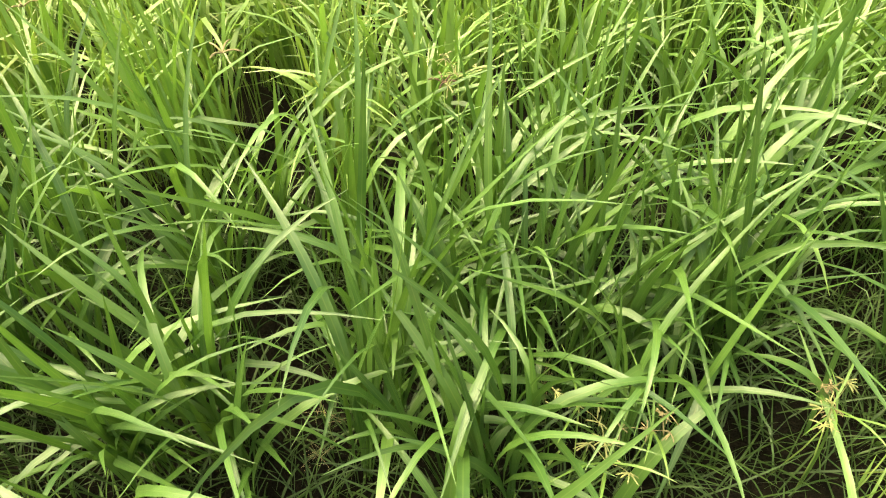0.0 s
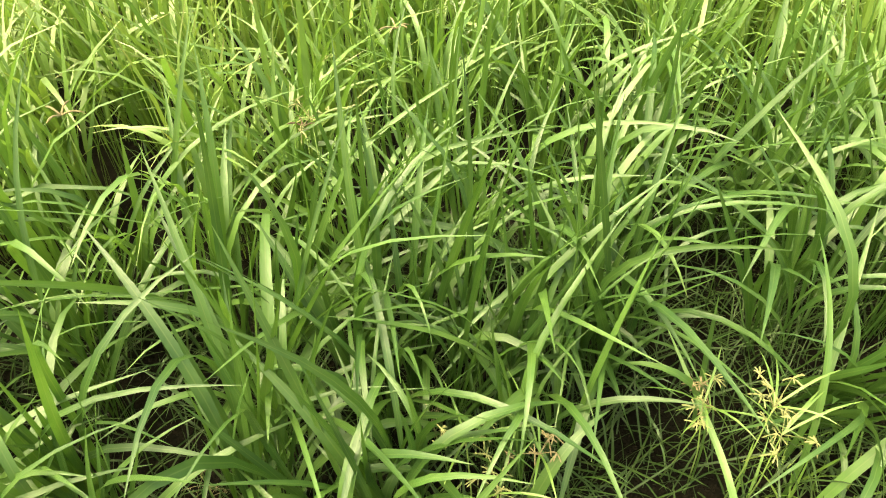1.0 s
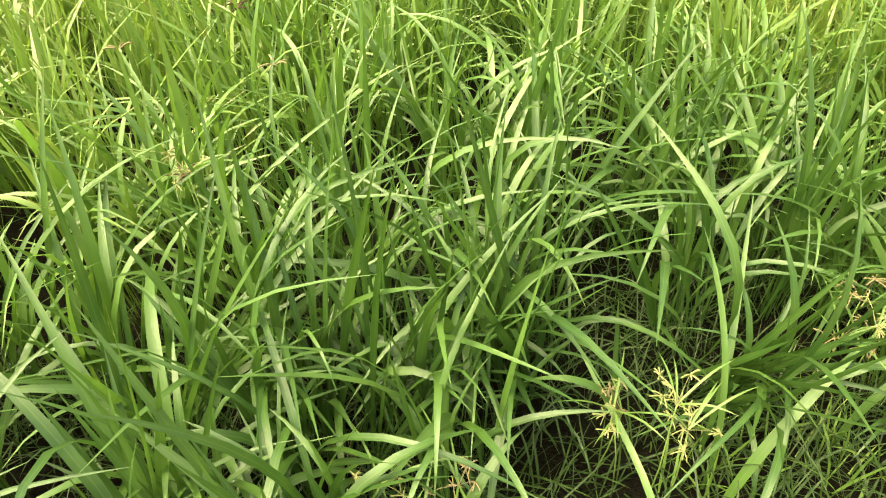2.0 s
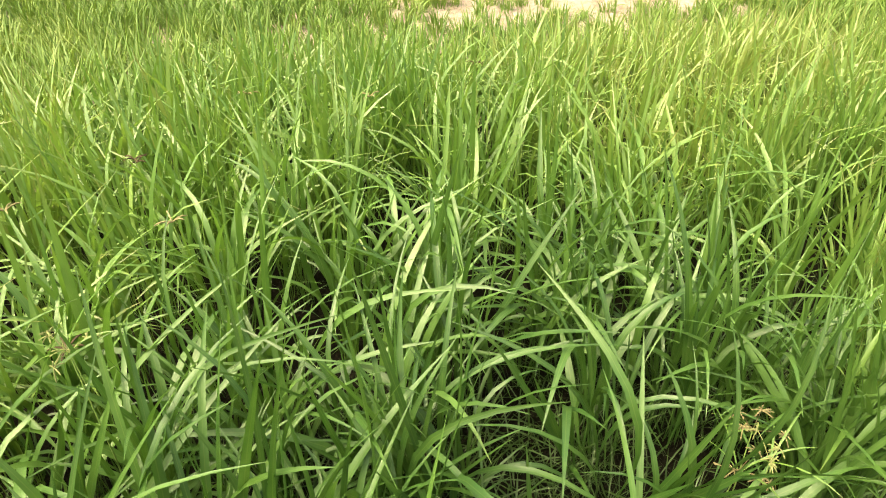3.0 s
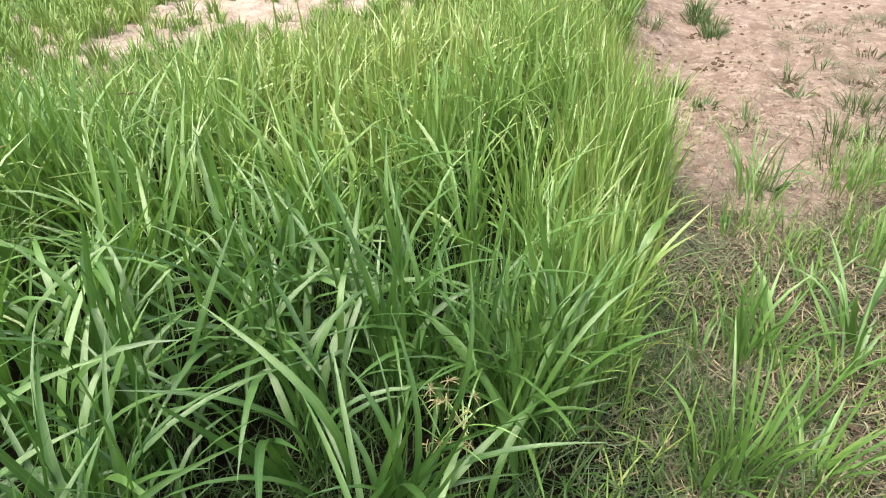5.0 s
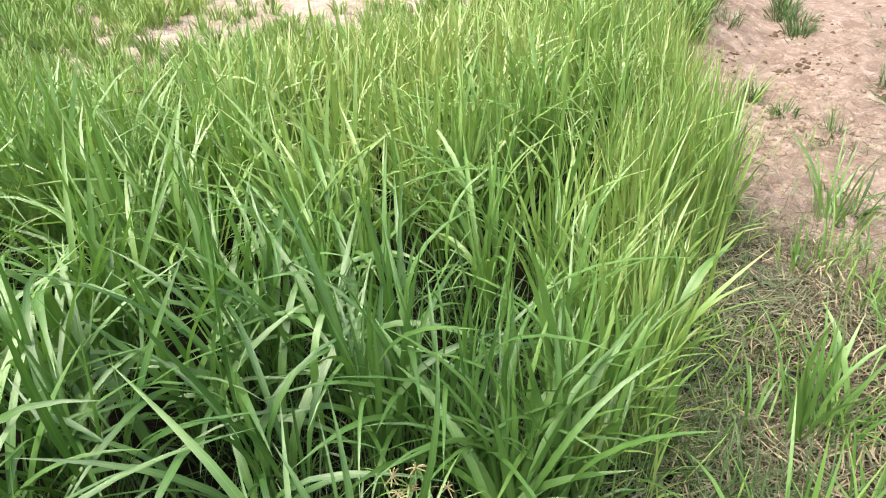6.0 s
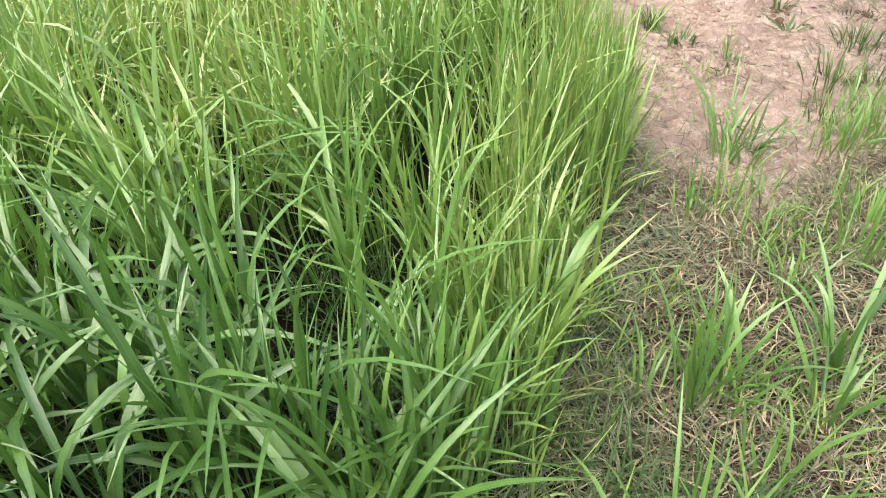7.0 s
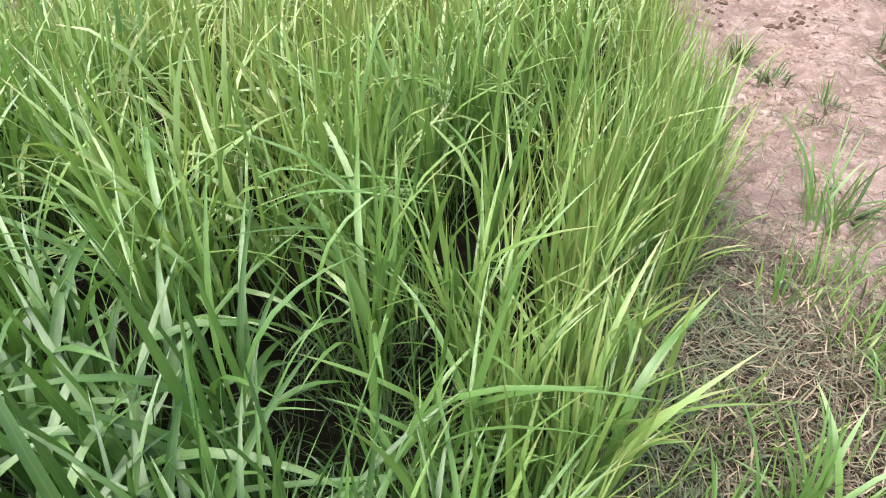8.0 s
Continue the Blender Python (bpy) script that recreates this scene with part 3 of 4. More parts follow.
    for i in pick:
        ob = mesh_object("leaf", g[0][i] - base[i], g[1], LEAF, root, g[2], np.full(g[0].shape[1], t[i]))
        ob.location = base[i]
    return root


TALL_GRASS = build_tall_grass()


def lone_leaf(x, y, turn, length, lean, bend, centre, sharp, drift, width):
    """A leaf that stands out of the stand: where it is rooted, its heading, length and bow."""
    z = float(ground_height(x, y)) - 0.01
    v, f, uv = blade_geometry(np.zeros((1, 3)), turn, length, lean, bend, 0.88 * width, 16, centre, sharp, rng.normal(0, 0.12), drift)
    ob = mesh_object("leaf", v[0], f, LEAF, TALL_GRASS, uv, np.full(v.shape[1], 0.28 + 0.18 * float(soft(x, 1.5, 2.3)) + rng.normal(0, 0.08)))
    ob.location = (x, y, z)


lone_leaf(-0.77, 0.66, 0.38, 0.81, 0.30, 1.42, 0.65, 11.3, -0.00, 0.022)
lone_leaf(-0.41, 0.60, 0.38, 0.70, 0.02, 1.70, 0.56, 6.7, -0.01, 0.026)
lone_leaf(0.00, 0.54, 1.12, 0.73, 0.07, 2.40, 0.66, 12.9, -0.01, 0.033)
lone_leaf(0.46, 1.00, -1.69, 0.80, 0.26, 2.40, 0.90, 6.1, -0.29, 0.023)
lone_leaf(0.40, 0.95, -1.25, 0.82, 0.04, 1.36, 0.59, 14.0, 0.29, 0.021)
lone_leaf(0.33, 0.56, 0.55, 0.51, 0.18, 1.69, 0.90, 6.4, -0.08, 0.032)
lone_leaf(0.82, 0.68, 2.65, 0.56, 0.08, 2.09, 0.77, 8.3, 0.00, 0.032)
lone_leaf(0.73, 0.80, 3.14, 0.44, 0.37, 0.92, 0.78, 13.9, 0.02, 0.024)
lone_leaf(-0.50, 0.79, -3.14, 0.79, 0.02, 0.94, 0.44, 10.4, -0.50, 0.029)
lone_leaf(-0.65, 0.84, -3.14, 0.54, 0.02, 0.55, 0.45, 14.0, -0.06, 0.028)
lone_leaf(-0.55, 1.31, 0.08, 0.77, 0.29, 0.00, 0.86, 6.3, -0.00, 0.019)
lone_leaf(-0.62, 1.18, 3.14, 0.76, 0.02, 1.92, 0.76, 8.2, 0.04, 0.024)
lone_leaf(-1.04, 1.54, 0.48, 0.79, 0.02, 1.67, 0.79, 9.0, 0.00, 0.019)
lone_leaf(0.07, 1.15, -2.77, 0.88, 0.02, 1.18, 0.40, 14.0, -0.01, 0.012)
lone_leaf(0.13, 1.20, -1.32, 0.77, 0.41, 2.40, 0.88, 14.0, -0.06, 0.016)
lone_leaf(0.12, 1.35, -0.91, 0.68, 0.17, 1.00, 0.90, 6.2, -0.01, 0.022)
lone_leaf(0.38, 1.12, -2.60, 0.66, 0.02, 0.79, 0.57, 8.6, -0.00, 0.020)
lone_leaf(0.43, 1.34, 0.15, 0.66, 0.05, 0.21, 0.35, 4.6, -0.01, 0.023)
lone_leaf(0.34, 1.27, -0.14, 0.70, 0.06, 2.21, 0.90, 7.2, 0.00, 0.017)
lone_leaf(0.69, 1.43, -1.44, 0.90, 0.58, 1.54, 0.82, 14.0, -0.07, 0.031)
lone_leaf(0.73, 1.19, -1.30, 0.63, 0.02, 0.93, 0.80, 14.0, 0.01, 0.018)
lone_leaf(0.93, 1.68, -0.65, 0.67, 0.18, 0.00, 0.90, 4.0, -0.00, 0.034)
lone_leaf(1.08, 1.76, -1.88, 0.99, 0.02, 2.04, 0.69, 14.0, 0.05, 0.030)
lone_leaf(0.78, 1.38, 0.06, 0.73, 0.03, 0.84, 0.70, 3.0, -0.00, 0.034)
lone_leaf(0.75, 1.50, 0.59, 0.84, 0.02, 1.17, 0.54, 5.3, -0.02, 0.028)
lone_leaf(0.18, 1.67, -0.66, 0.78, 0.02, 0.93, 0.76, 13.8, -0.00, 0.025)
lone_leaf(-0.18, 1.27, 0.36, 0.74, 0.02, 1.52, 0.90, 5.0, -0.01, 0.022)
lone_leaf(0.75, 1.76, 0.18, 0.83, 0.09, 0.81, 0.35, 14.0, 0.09, 0.027)
lone_leaf(0.77, 1.39, 0.78, 0.72, 0.02, 1.14, 0.79, 3.0, 0.00, 0.027)
lone_leaf(1.06, 1.78, -1.85, 0.97, 0.02, 2.09, 0.68, 14.0, 0.11, 0.024)
lone_leaf(0.74, 1.85, 2.37, 0.91, 0.30, 1.61, 0.90, 14.0, -0.16, 0.034)
lone_leaf(0.26, 1.85, -0.84, 0.70, 0.44, 1.05, 0.90, 14.0, -0.03, 0.025)
lone_leaf(0.07, 1.62, 0.51, 0.78, 0.04, 1.67, 0.90, 5.4, -0.00, 0.024)
lone_leaf(1.46, 1.65, 1.99, 0.70, 0.03, 0.88, 0.70, 4.0, 0.01, 0.029)
lone_leaf(1.35, 1.17, 0.27, 0.72, 0.03, 1.05, 0.35, 14.0, 0.04, 0.032)
lone_leaf(2.53, 1.06, 2.59, 0.68, 0.02, 0.85, 0.39, 3.0, 0.00, 0.020)
lone_leaf(1.55, 1.29, -0.94, 1.05, 0.39, 1.25, 0.35, 14.0, 0.40, 0.017)
lone_leaf(2.19, 0.82, 1.44, 0.73, 0.17, 1.29, 0.82, 4.4, -0.01, 0.019)
lone_leaf(2.08, 0.91, 2.21, 0.51, 0.29, 0.49, 0.90, 9.6, -0.01, 0.022)
lone_leaf(2.16, 1.62, -0.58, 0.75, 0.03, 0.54, 0.43, 10.8, -0.01, 0.021)
lone_leaf(2.11, 1.75, -1.11, 1.05, 0.02, 1.63, 0.56, 6.0, -0.01, 0.017)
lone_leaf(1.73, 1.30, 1.09, 0.74, 0.07, 1.43, 0.90, 3.0, 0.01, 0.034)
lone_leaf(1.40, 1.28, 0.61, 0.77, 0.02, 2.03, 0.90, 3.6, 0.03, 0.027)
lone_leaf(2.38, 0.65, 0.01, 0.79, 0.10, 1.72, 0.61, 14.0, -0.03, 0.020)
lone_leaf(2.52, 0.64, 1.00, 0.74, 0.22, 2.22, 0.77, 14.0, -0.01, 0.015)
lone_leaf(0.18, 1.56, 0.07, 0.70, 0.02, 1.20, 0.89, 3.0, -0.00, 0.022)
lone_leaf(0.03, 1.36, -1.19, 0.76, 0.15, 2.40, 0.89, 3.9, -0.15, 0.029)
lone_leaf(1.01, 0.60, 1.21, 0.72, 0.02, 1.43, 0.57, 3.7, -0.00, 0.018)
lone_leaf(1.07, 0.69, 0.99, 0.72, 0.02, 0.82, 0.35, 14.0, -0.04, 0.019)
lone_leaf(1.00, 0.53, 0.25, 0.64, 0.02, 1.36, 0.37, 3.3, 0.01, 0.027)
lone_leaf(0.89, 0.81, 1.54, 0.42, 0.27, 0.00, 0.67, 4.6, -0.13, 0.016)
lone_leaf(0.74, 0.42, 1.52, 0.72, 0.02, 1.46, 0.38, 14.0, -0.01, 0.017)
lone_leaf(0.68, 1.22, 0.50, 0.76, 0.02, 1.60, 0.90, 5.0, 0.00, 0.030)
lone_leaf(1.12, 1.43, 1.73, 0.76, 0.13, 0.78, 0.35, 7.3, -0.12, 0.034)
lone_leaf(1.24, 1.45, 2.16, 0.67, 0.02, 0.81, 0.49, 9.5, -0.01, 0.032)
lone_leaf(1.46, 1.17, 0.55, 0.73, 0.02, 1.82, 0.71, 14.0, 0.00, 0.026)
lone_leaf(1.49, 1.74, -0.52, 0.68, 0.27, 0.49, 0.90, 5.3, -0.00, 0.020)
lone_leaf(1.80, 1.63, 2.76, 0.70, 0.17, 0.78, 0.90, 10.0, 0.00, 0.024)
lone_leaf(2.03, 1.60, -3.14, 0.61, 0.08, 0.18, 0.90, 13.1, 0.00, 0.034)
lone_leaf(1.57, 0.60, 1.52, 0.82, 0.06, 1.05, 0.35, 14.0, -0.07, 0.031)
lone_leaf(1.53, 0.58, 1.48, 0.73, 0.02, 1.70, 0.88, 3.2, -0.00, 0.024)
lone_leaf(2.46, 0.97, 2.71, 0.67, 0.23, 0.94, 0.77, 14.0, 0.00, 0.024)
lone_leaf(2.23, 0.98, -1.65, 0.69, 0.02, 2.34, 0.82, 10.3, 0.00, 0.019)
lone_leaf(1.71, 0.67, 0.12, 0.63, 0.02, 2.26, 0.68, 14.0, -0.02, 0.027)
lone_leaf(1.40, 0.59, -0.01, 0.72, 0.02, 1.51, 0.35, 7.8, 0.01, 0.025)
lone_leaf(1.12, 1.20, 2.21, 0.70, 0.03, 1.54, 0.52, 8.8, 0.01, 0.020)
lone_leaf(0.73, 1.39, -0.55, 0.73, 0.02, 1.91, 0.70, 5.7, 0.00, 0.021)
lone_leaf(2.16, 0.52, 0.00, 0.38, 0.05, 0.10, 0.60, 6.0, 0.00, 0.022)
lone_leaf(1.45, 1.12, 5.83, 1.05, 0.35, 1.54, 0.30, 3.6, 0.00, 0.022)
lone_leaf(2.44, 0.66, 0.10, 0.75, 0.15, 1.26, 0.55, 14.0, -0.19, 0.024)
lone_leaf(1.92, 0.66, -3.06, 1.05, 0.15, 0.23, 0.34, 14.0, 0.00, 0.026)
lone_leaf(2.35, 1.24, -0.53, 0.80, 0.61, 1.77, 0.30, 14.0, 0.05, 0.024)
lone_leaf(2.16, 1.90, -0.89, 1.06, 0.02, 1.83, 0.48, 3.9, 0.00, 0.024)
lone_leaf(0.75, 1.81, 2.15, 0.96, 0.04, 1.53, 0.90, 3.1, 0.00, 0.030)
lone_leaf(2.15, 1.89, -0.76, 0.95, 0.16, 1.89, 0.64, 3.0, 0.00, 0.024)


def build_short_grass():
    def keep(x, y):
        a, b = inside(x, y)
        wob = 0.35 * ripple(x, y, 0.5, 2.0)
        front = (y < 5.5 + 0.45 * soft(x, 6.8, 7.8) - 0.6 * np.maximum(0, x - 8.3) + wob) * (y > 2.35 + 0.33 * (x - 6.5) + 0.6 * wob) * (x < 10.3)
        sparse = 0.30 * (y < 6.9 - 1.1 * np.maximum(0, x - 8.2)) * (y > 3.0 + 0.33 * (x - 6.5)) * (x < 10.2)
        back = (y >= 5.4) * (x < 7.1 + 0.4 * wob) * (y < 10.4 + 0.28 * np.maximum(0, x - 3.4) + 0.5 * wob)
        block = np.maximum(np.maximum(front, back), sparse)
        field = (stand_depth(x, y) > 0.9) * (np.minimum(a, b) > 1.2 + 0.2 * ripple(x, y, 0.5, 6.0)) * block * (y > np.minimum(stand_edge(x), 2.5 + 0.33 * (x - 6.5))) * (y > 1.6)
        return field * (1 - bare(x, y)) * (0.92 - 0.5 * soft(ripple(x, y, 0.33, 1.0), 0.15, 0.75))

    x, y = tuft_plan(0.21, -7.0, 11.0, 2.0, 16.0, keep)
    tone = 0.52 + 0.14 * ripple(x, y, 1.2, 6.0) + 0.12 * ripple(x, y, 0.3, 2.0)
    high = 0.31 + 0.05 * ripple(x, y, 0.8, 4.0) + 0.14 * soft(1.25 - stand_depth(x, y), 0, 0.3) + 0.16 * soft(2.0 - x, 0, 2.0) * soft(10.5 - y, 0, 2.0)
    high = high * (1 - 0.35 * bare(x, y)) * rng.uniform(0.75, 1.15, x.size)
    g, t = tuft_blades(x, y, 44, 0.085, high, 0.0105, tone, 5, 0.15, 0.13, 2)
    ob = blades_object("short_grass", [g], [t], SHORT_LEAF)
    return tagged(ob, "short regrowing green fodder tufts on bare sand", "grass", kind="stuff")


build_short_grass()


def build_litter():
    def strew(n, x0, x1, y0, y1, grow, segs):
        x, y = rng.uniform(x0, x1, n), rng.uniform(y0, y1, n)
        core = soft(4.2 + 1.4 * soft(0.45 - y, 0, 0.5) + 0.5 * ripple(x, y, 0.3, 5.0) - x, 0, 0.8)
        thin = soft(y + 3.8 + 0.5 * ripple(x, y, 1.3, 2.0), 0.0, 2.6) * soft(x + 5.2, 0.0, 2.6)
        thin = thin * soft(np.minimum(np.minimum(x - x0, x1 - x), np.minimum(y - y0, y1 - y)) + 0.15 * ripple(x, y, 0.3, 8.0), 0.0, 0.7)
        ok = (y < stand_edge(x) + 0.15) & (rng.random(n) < (0.05 + core) * thin * (1 - soft(2.0 - x, 0.0, 0.4) * soft(y, 0.1, 0.4)))
        x, y = x[ok], y[ok]
        n = len(x)
        base = np.stack([x, y, ground_height(x, y) + rng.uniform(0.002, 0.03, n)], 1)
        g = blade_geometry(base, rng.uniform(0, 6.3, n), rng.uniform(0.022, 0.040, n) * rng.uniform(1.0, 2.9, n) * grow, rng.uniform(0.9, 1.6, n), rng.normal(0.15, 0.45, n), rng.uniform(0.0013, 0.0054, n) * grow, segs, 0.5, 4.0, rng.normal(0, 0.8, n), rng.normal(0, 0.5, n), 0.1, 2)
        green = soft(0.42 + 0.12 * ripple(x, y, 0.3, 3.0) - (stand_edge(x) - y), 0.0, 0.25)
        return g, np.clip(np.where(rng.random(n) < 0.36 + 0.5 * green, rng.uniform(0.66, 1.0, n), rng.beta(1.6, 1.5, n) * 0.66) + 0.10 * ripple(x, y, 0.22, 4.0), 0, 1)

    near, wide = strew(125000, 0.4, 6.2, -1.6, 1.8, 1.15, 4), strew(60000, -5.0, 6.6, -4.0, 1.4, 1.5, 2)
    ob = blades_object("grass_litter", [near[0], wide[0]], [near[1], wide[1]], STRAW)
    tagged(ob, "matted dry straw and cut leaves trodden on the path", "litter", kind="stuff")


build_litter()

# ---- tufts on the trodden path ----


def grass_tuft(x, y, height, count, label, tone=0.35, width=0.014, lean=0.25, material=None, spread=0.04, arch=0.3):
    root = tagged(new("grass_tuft"), label, "grass tuft", group="tufts beside the stand")
    z = float(ground_height(x, y))
    root.location = (x, y, z - 0.01)
    az = rng.uniform(0, 2 * math.pi, count)
    r = spread * np.sqrt(rng.random(count))
    base = np.stack([r * np.cos(az), r * np.sin(az), np.zeros(count)], 1)
    arched = rng.random(count) < arch
    v, f, uv = blade_geometry(base, az + rng.normal(0, 0.5, count), height * rng.uniform(0.5, 1.15, count), np.abs(rng.normal(lean, 0.15, count)), np.where(arched, rng.uniform(0.9, 1.7, count), rng.uniform(0.1, 0.5, count)), width * rng.uniform(0.6, 1.2, count), 7, rng.uniform(0.5, 0.85, count), rng.uniform(4, 9, count), rng.normal(0, 0.4, count), rng.normal(0, 0.3, count))
    for i in range(count):
        mesh_object("blade", v[i], f, material or LEAF, root, uv, np.full(v.shape[1], np.clip(tone + rng.normal(0, 0.12), 0, 0.96)))
    return root


YOUNG, SMALL, DARK, BROAD = "young upright green grass shoots rooted in pink sand", "small ragged green grass tuft on bare sand", "dense dark green weed tuft on the sand", "broad-leaved green grass tuft in matted dry litter"
grass_tuft(4.35, 0.70, 0.52, 20, YOUNG, 0.50, 0.013, 0.30, None, 0.08, 0.15)
grass_tuft(4.42, 0.60, 0.38, 16, YOUNG, 0.55, 0.010, 0.40, None, 0.09, 0.3)
grass_tuft(4.57, 0.62, 0.26, 8, "dark drooping leaf tuft on pink sand", 0.1, 0.018, 0.7, WEED_LEAF, 0.03, 0.8)
grass_tuft(6.26, 1.86, 0.24, 34, SMALL, 0.30, 0.009, 0.35, WEED_LEAF, 0.06)
grass_tuft(6.22, 1.80, 0.30, 16, SMALL, 0.70, 0.008, 0.20, None, 0.05)
grass_tuft(5.95, 1.49, 0.17, 40, SMALL, 0.30, 0.010, 0.6, WEED_LEAF, 0.09, 0.5)
grass_tuft(5.90, 1.56, 0.26, 8, SMALL, 0.45, 0.009, 0.3, None, 0.04)
grass_tuft(5.82, 1.13, 0.30, 10, SMALL, 0.55, 0.009, 0.15, None, 0.03, 0.1)
grass_tuft(5.80, 1.10, 0.13, 30, SMALL, 0.25, 0.007, 0.6, WEED_LEAF, 0.07)
grass_tuft(5.45, 1.40, 0.10, 16, SMALL, 0.35, 0.008, 0.8, WEED_LEAF, 0.07)
grass_tuft(6.70, 0.93, 0.26, 14, "flattened dark leaf tuft on the sandy path", 0.2, 0.018, 1.0, WEED_LEAF, 0.05)
grass_tuft(7.10, 1.10, 0.24, 20, SMALL, 0.35, 0.010, 0.4, WEED_LEAF, 0.08)
grass_tuft(7.72, 0.95, 0.20, 20, SMALL, 0.35, 0.010, 0.5, WEED_LEAF, 0.10)
for x, y, h, c in ((7.16, 2.90, 0.34, 56), (7.60, 3.00, 0.30, 56), (7.40, 3.25, 0.33, 50), (6.80, 2.75, 0.30, 50), (7.95, 3.30, 0.26, 46), (7.75, 2.75, 0.24, 40)):
    grass_tuft(x, y, h, c, DARK, 0.35, 0.012, 0.35, WEED_LEAF, 0.14)
for x, y, h, c in ((8.46, 2.26, 0.28, 60), (8.75, 2.40, 0.22, 46), (8.25, 2.20, 0.20, 44), (9.09, 2.66, 0.28, 60), (9.35, 2.75, 0.25, 50), (8.85, 2.62, 0.24, 46)):
    grass_tuft(x, y, h, c, DARK, 0.35, 0.012, 0.45, WEED_LEAF, 0.13)
for x, y, h in ((10.9, 3.7, 0.25), (9.6, 3.85, 0.32), (8.9, 3.5, 0.34), (10.3, 4.2, 0.28)):
    grass_tuft(x, y, h, 56, DARK, 0.3, 0.013, 0.4, WEED_LEAF, 0.16)
# thin ragged grass where the litter gives way to sand
for x, y, h, m in ((5.84, 0.48, 0.24, WEED_LEAF), (5.57, 0.23, 0.26, None), (5.35, 0.40, 0.20, WEED_LEAF), (5.13, 0.06, 0.34, None), (4.87, 0.26, 0.32, None), (5.02, 0.16, 0.30, None), (5.30, -0.08, 0.30, None), (6.05, 0.20, 0.22, WEED_LEAF), (6.50, 0.45, 0.20, WEED_LEAF), (5.60, -0.15, 0.28, None), (6.2, -0.1, 0.24, None)):
    grass_tuft(x, y, h, 46, SMALL, 0.55, 0.008, 0.28, m, 0.15, 0.2)
for x, y, h, c in ((4.34, -0.16, 0.40, 26), (4.05, -0.02, 0.34, 22), (3.76, -0.01, 0.42, 26), (3.90, -0.20, 0.40, 24), (3.54, 0.34, 0.24, 14), (3.76, 0.54, 0.42, 12), (3.62, 0.62, 0.28, 14), (4.02, 0.42, 0.22, 16), (4.20, 0.14, 0.28, 18)):
    grass_tuft(x, y, h, c, YOUNG, 0.52, 0.009, 0.20, None, 0.08, 0.15)
# dull dry low grass over the far sand
for x, y, h in ((9.17, 1.10, 0.12), (8.68, 0.68, 0.14), (8.36, 1.27, 0.11), (6.15, 0.45, 0.16), (6.66, 0.37, 0.16), (7.54, 0.41, 0.16), (9.81, 0.81, 0.14), (7.33, 0.11, 0.18), (6.50, 0.12, 0.18), (7.5, 0.60, 0.12), (8.1, 0.2, 0.16), (9.3, 1.6, 0.10)):
    grass_tuft(x, y, 1.25 * h, 84, "low dry dull-green grass spreading over the sand", 0.6, 0.009, 0.75, DULL_LEAF, 0.26, 0.4)
# broad-leaved shoots in the litter
grass_tuft(1.99, 0.10, 0.44, 44, BROAD, 0.50, 0.011, 0.20, None, 0.07, 0.12)
grass_tuft(1.90, 0.17, 0.42, 12, BROAD, 0.40, 0.014, 0.45, None, 0.05, 0.4)
grass_tuft(2.12, -0.06, 0.38, 20, BROAD, 0.45, 0.013, 0.50, None, 0.05, 0.3)
grass_tuft(2.60, 0.26, 0.56, 18, BROAD, 0.40, 0.013, 0.16, None, 0.05, 0.15)
grass_tuft(2.66, 0.22, 0.30, 26, BROAD, 0.36, 0.009, 0.35, None, 0.08, 0.3)
grass_tuft(2.74, 0.19, 0.46, 14, BROAD, 0.34, 0.017, 0.45, None, 0.05, 0.5)
grass_tuft(3.05, -0.05, 0.50, 14, BROAD, 0.34, 0.018, 0.45, None, 0.05, 0.5)
grass_tuft(2.78, -0.06, 0.38, 18, BROAD, 0.34, 0.014, 0.35, None, 0.06, 0.4)
grass_tuft(2.53, 0.39, 0.26, 16, BROAD, 0.34, 0.011, 0.40, None, 0.06, 0.4)
grass_tuft(3.29, 0.16, 0.30, 16, YOUNG, 0.45, 0.010, 0.30, None, 0.06)
grass_tuft(3.32, -0.25, 0.44, 16, BROAD, 0.36, 0.016, 0.40, None, 0.06, 0.5)
grass_tuft(2.40, 0.02, 0.34, 16, BROAD, 0.34, 0.013, 0.30, None, 0.05)


def build_path_shoots():
    n = 34000
    x, y = rng.uniform(-4.0, 5.6, n), rng.uniform(-3.2, 1.5, n)
    ok = (rng.random(n) < soft(y + 3.2, 0, 1.6) * soft(x + 4.0, 0, 1.5)) & (y < stand_edge(x) + 0.1) & (rng.random(n) < soft(ripple(x, y, 0.25, 3.0) + 0.3, 0.0, 0.8) * (0.25 + 0.75 * soft(4.3 - x, 0, 0.6) + 0.5 * soft(0.4 - y, 0, 0.3)))
    x, y = x[ok], y[ok]
    n = len(x)
    base = np.stack([x, y, ground_height(x, y)], 1)
    g = blade_geometry(base, rng.uniform(0, 6.3, n), rng.uniform(0.05, 0.13, n) * rng.uniform(0.8, 2.0, n), rng.uniform(0.05, 0.8, n), rng.normal(0.4, 0.4, n), rng.uniform(0.003, 0.008, n), 4, 0.6, 4.0, rng.normal(0, 0.5, n), 0.0, 0.1, 2)
    ob = blades_object("path_grass", [g], [np.clip(rng.normal(0.45, 0.2, n), 0, 0.99)], SHORT_LEAF)
    tagged(ob, "thin young grass shoots among the trodden litter", "grass", kind="stuff")


build_path_shoots()


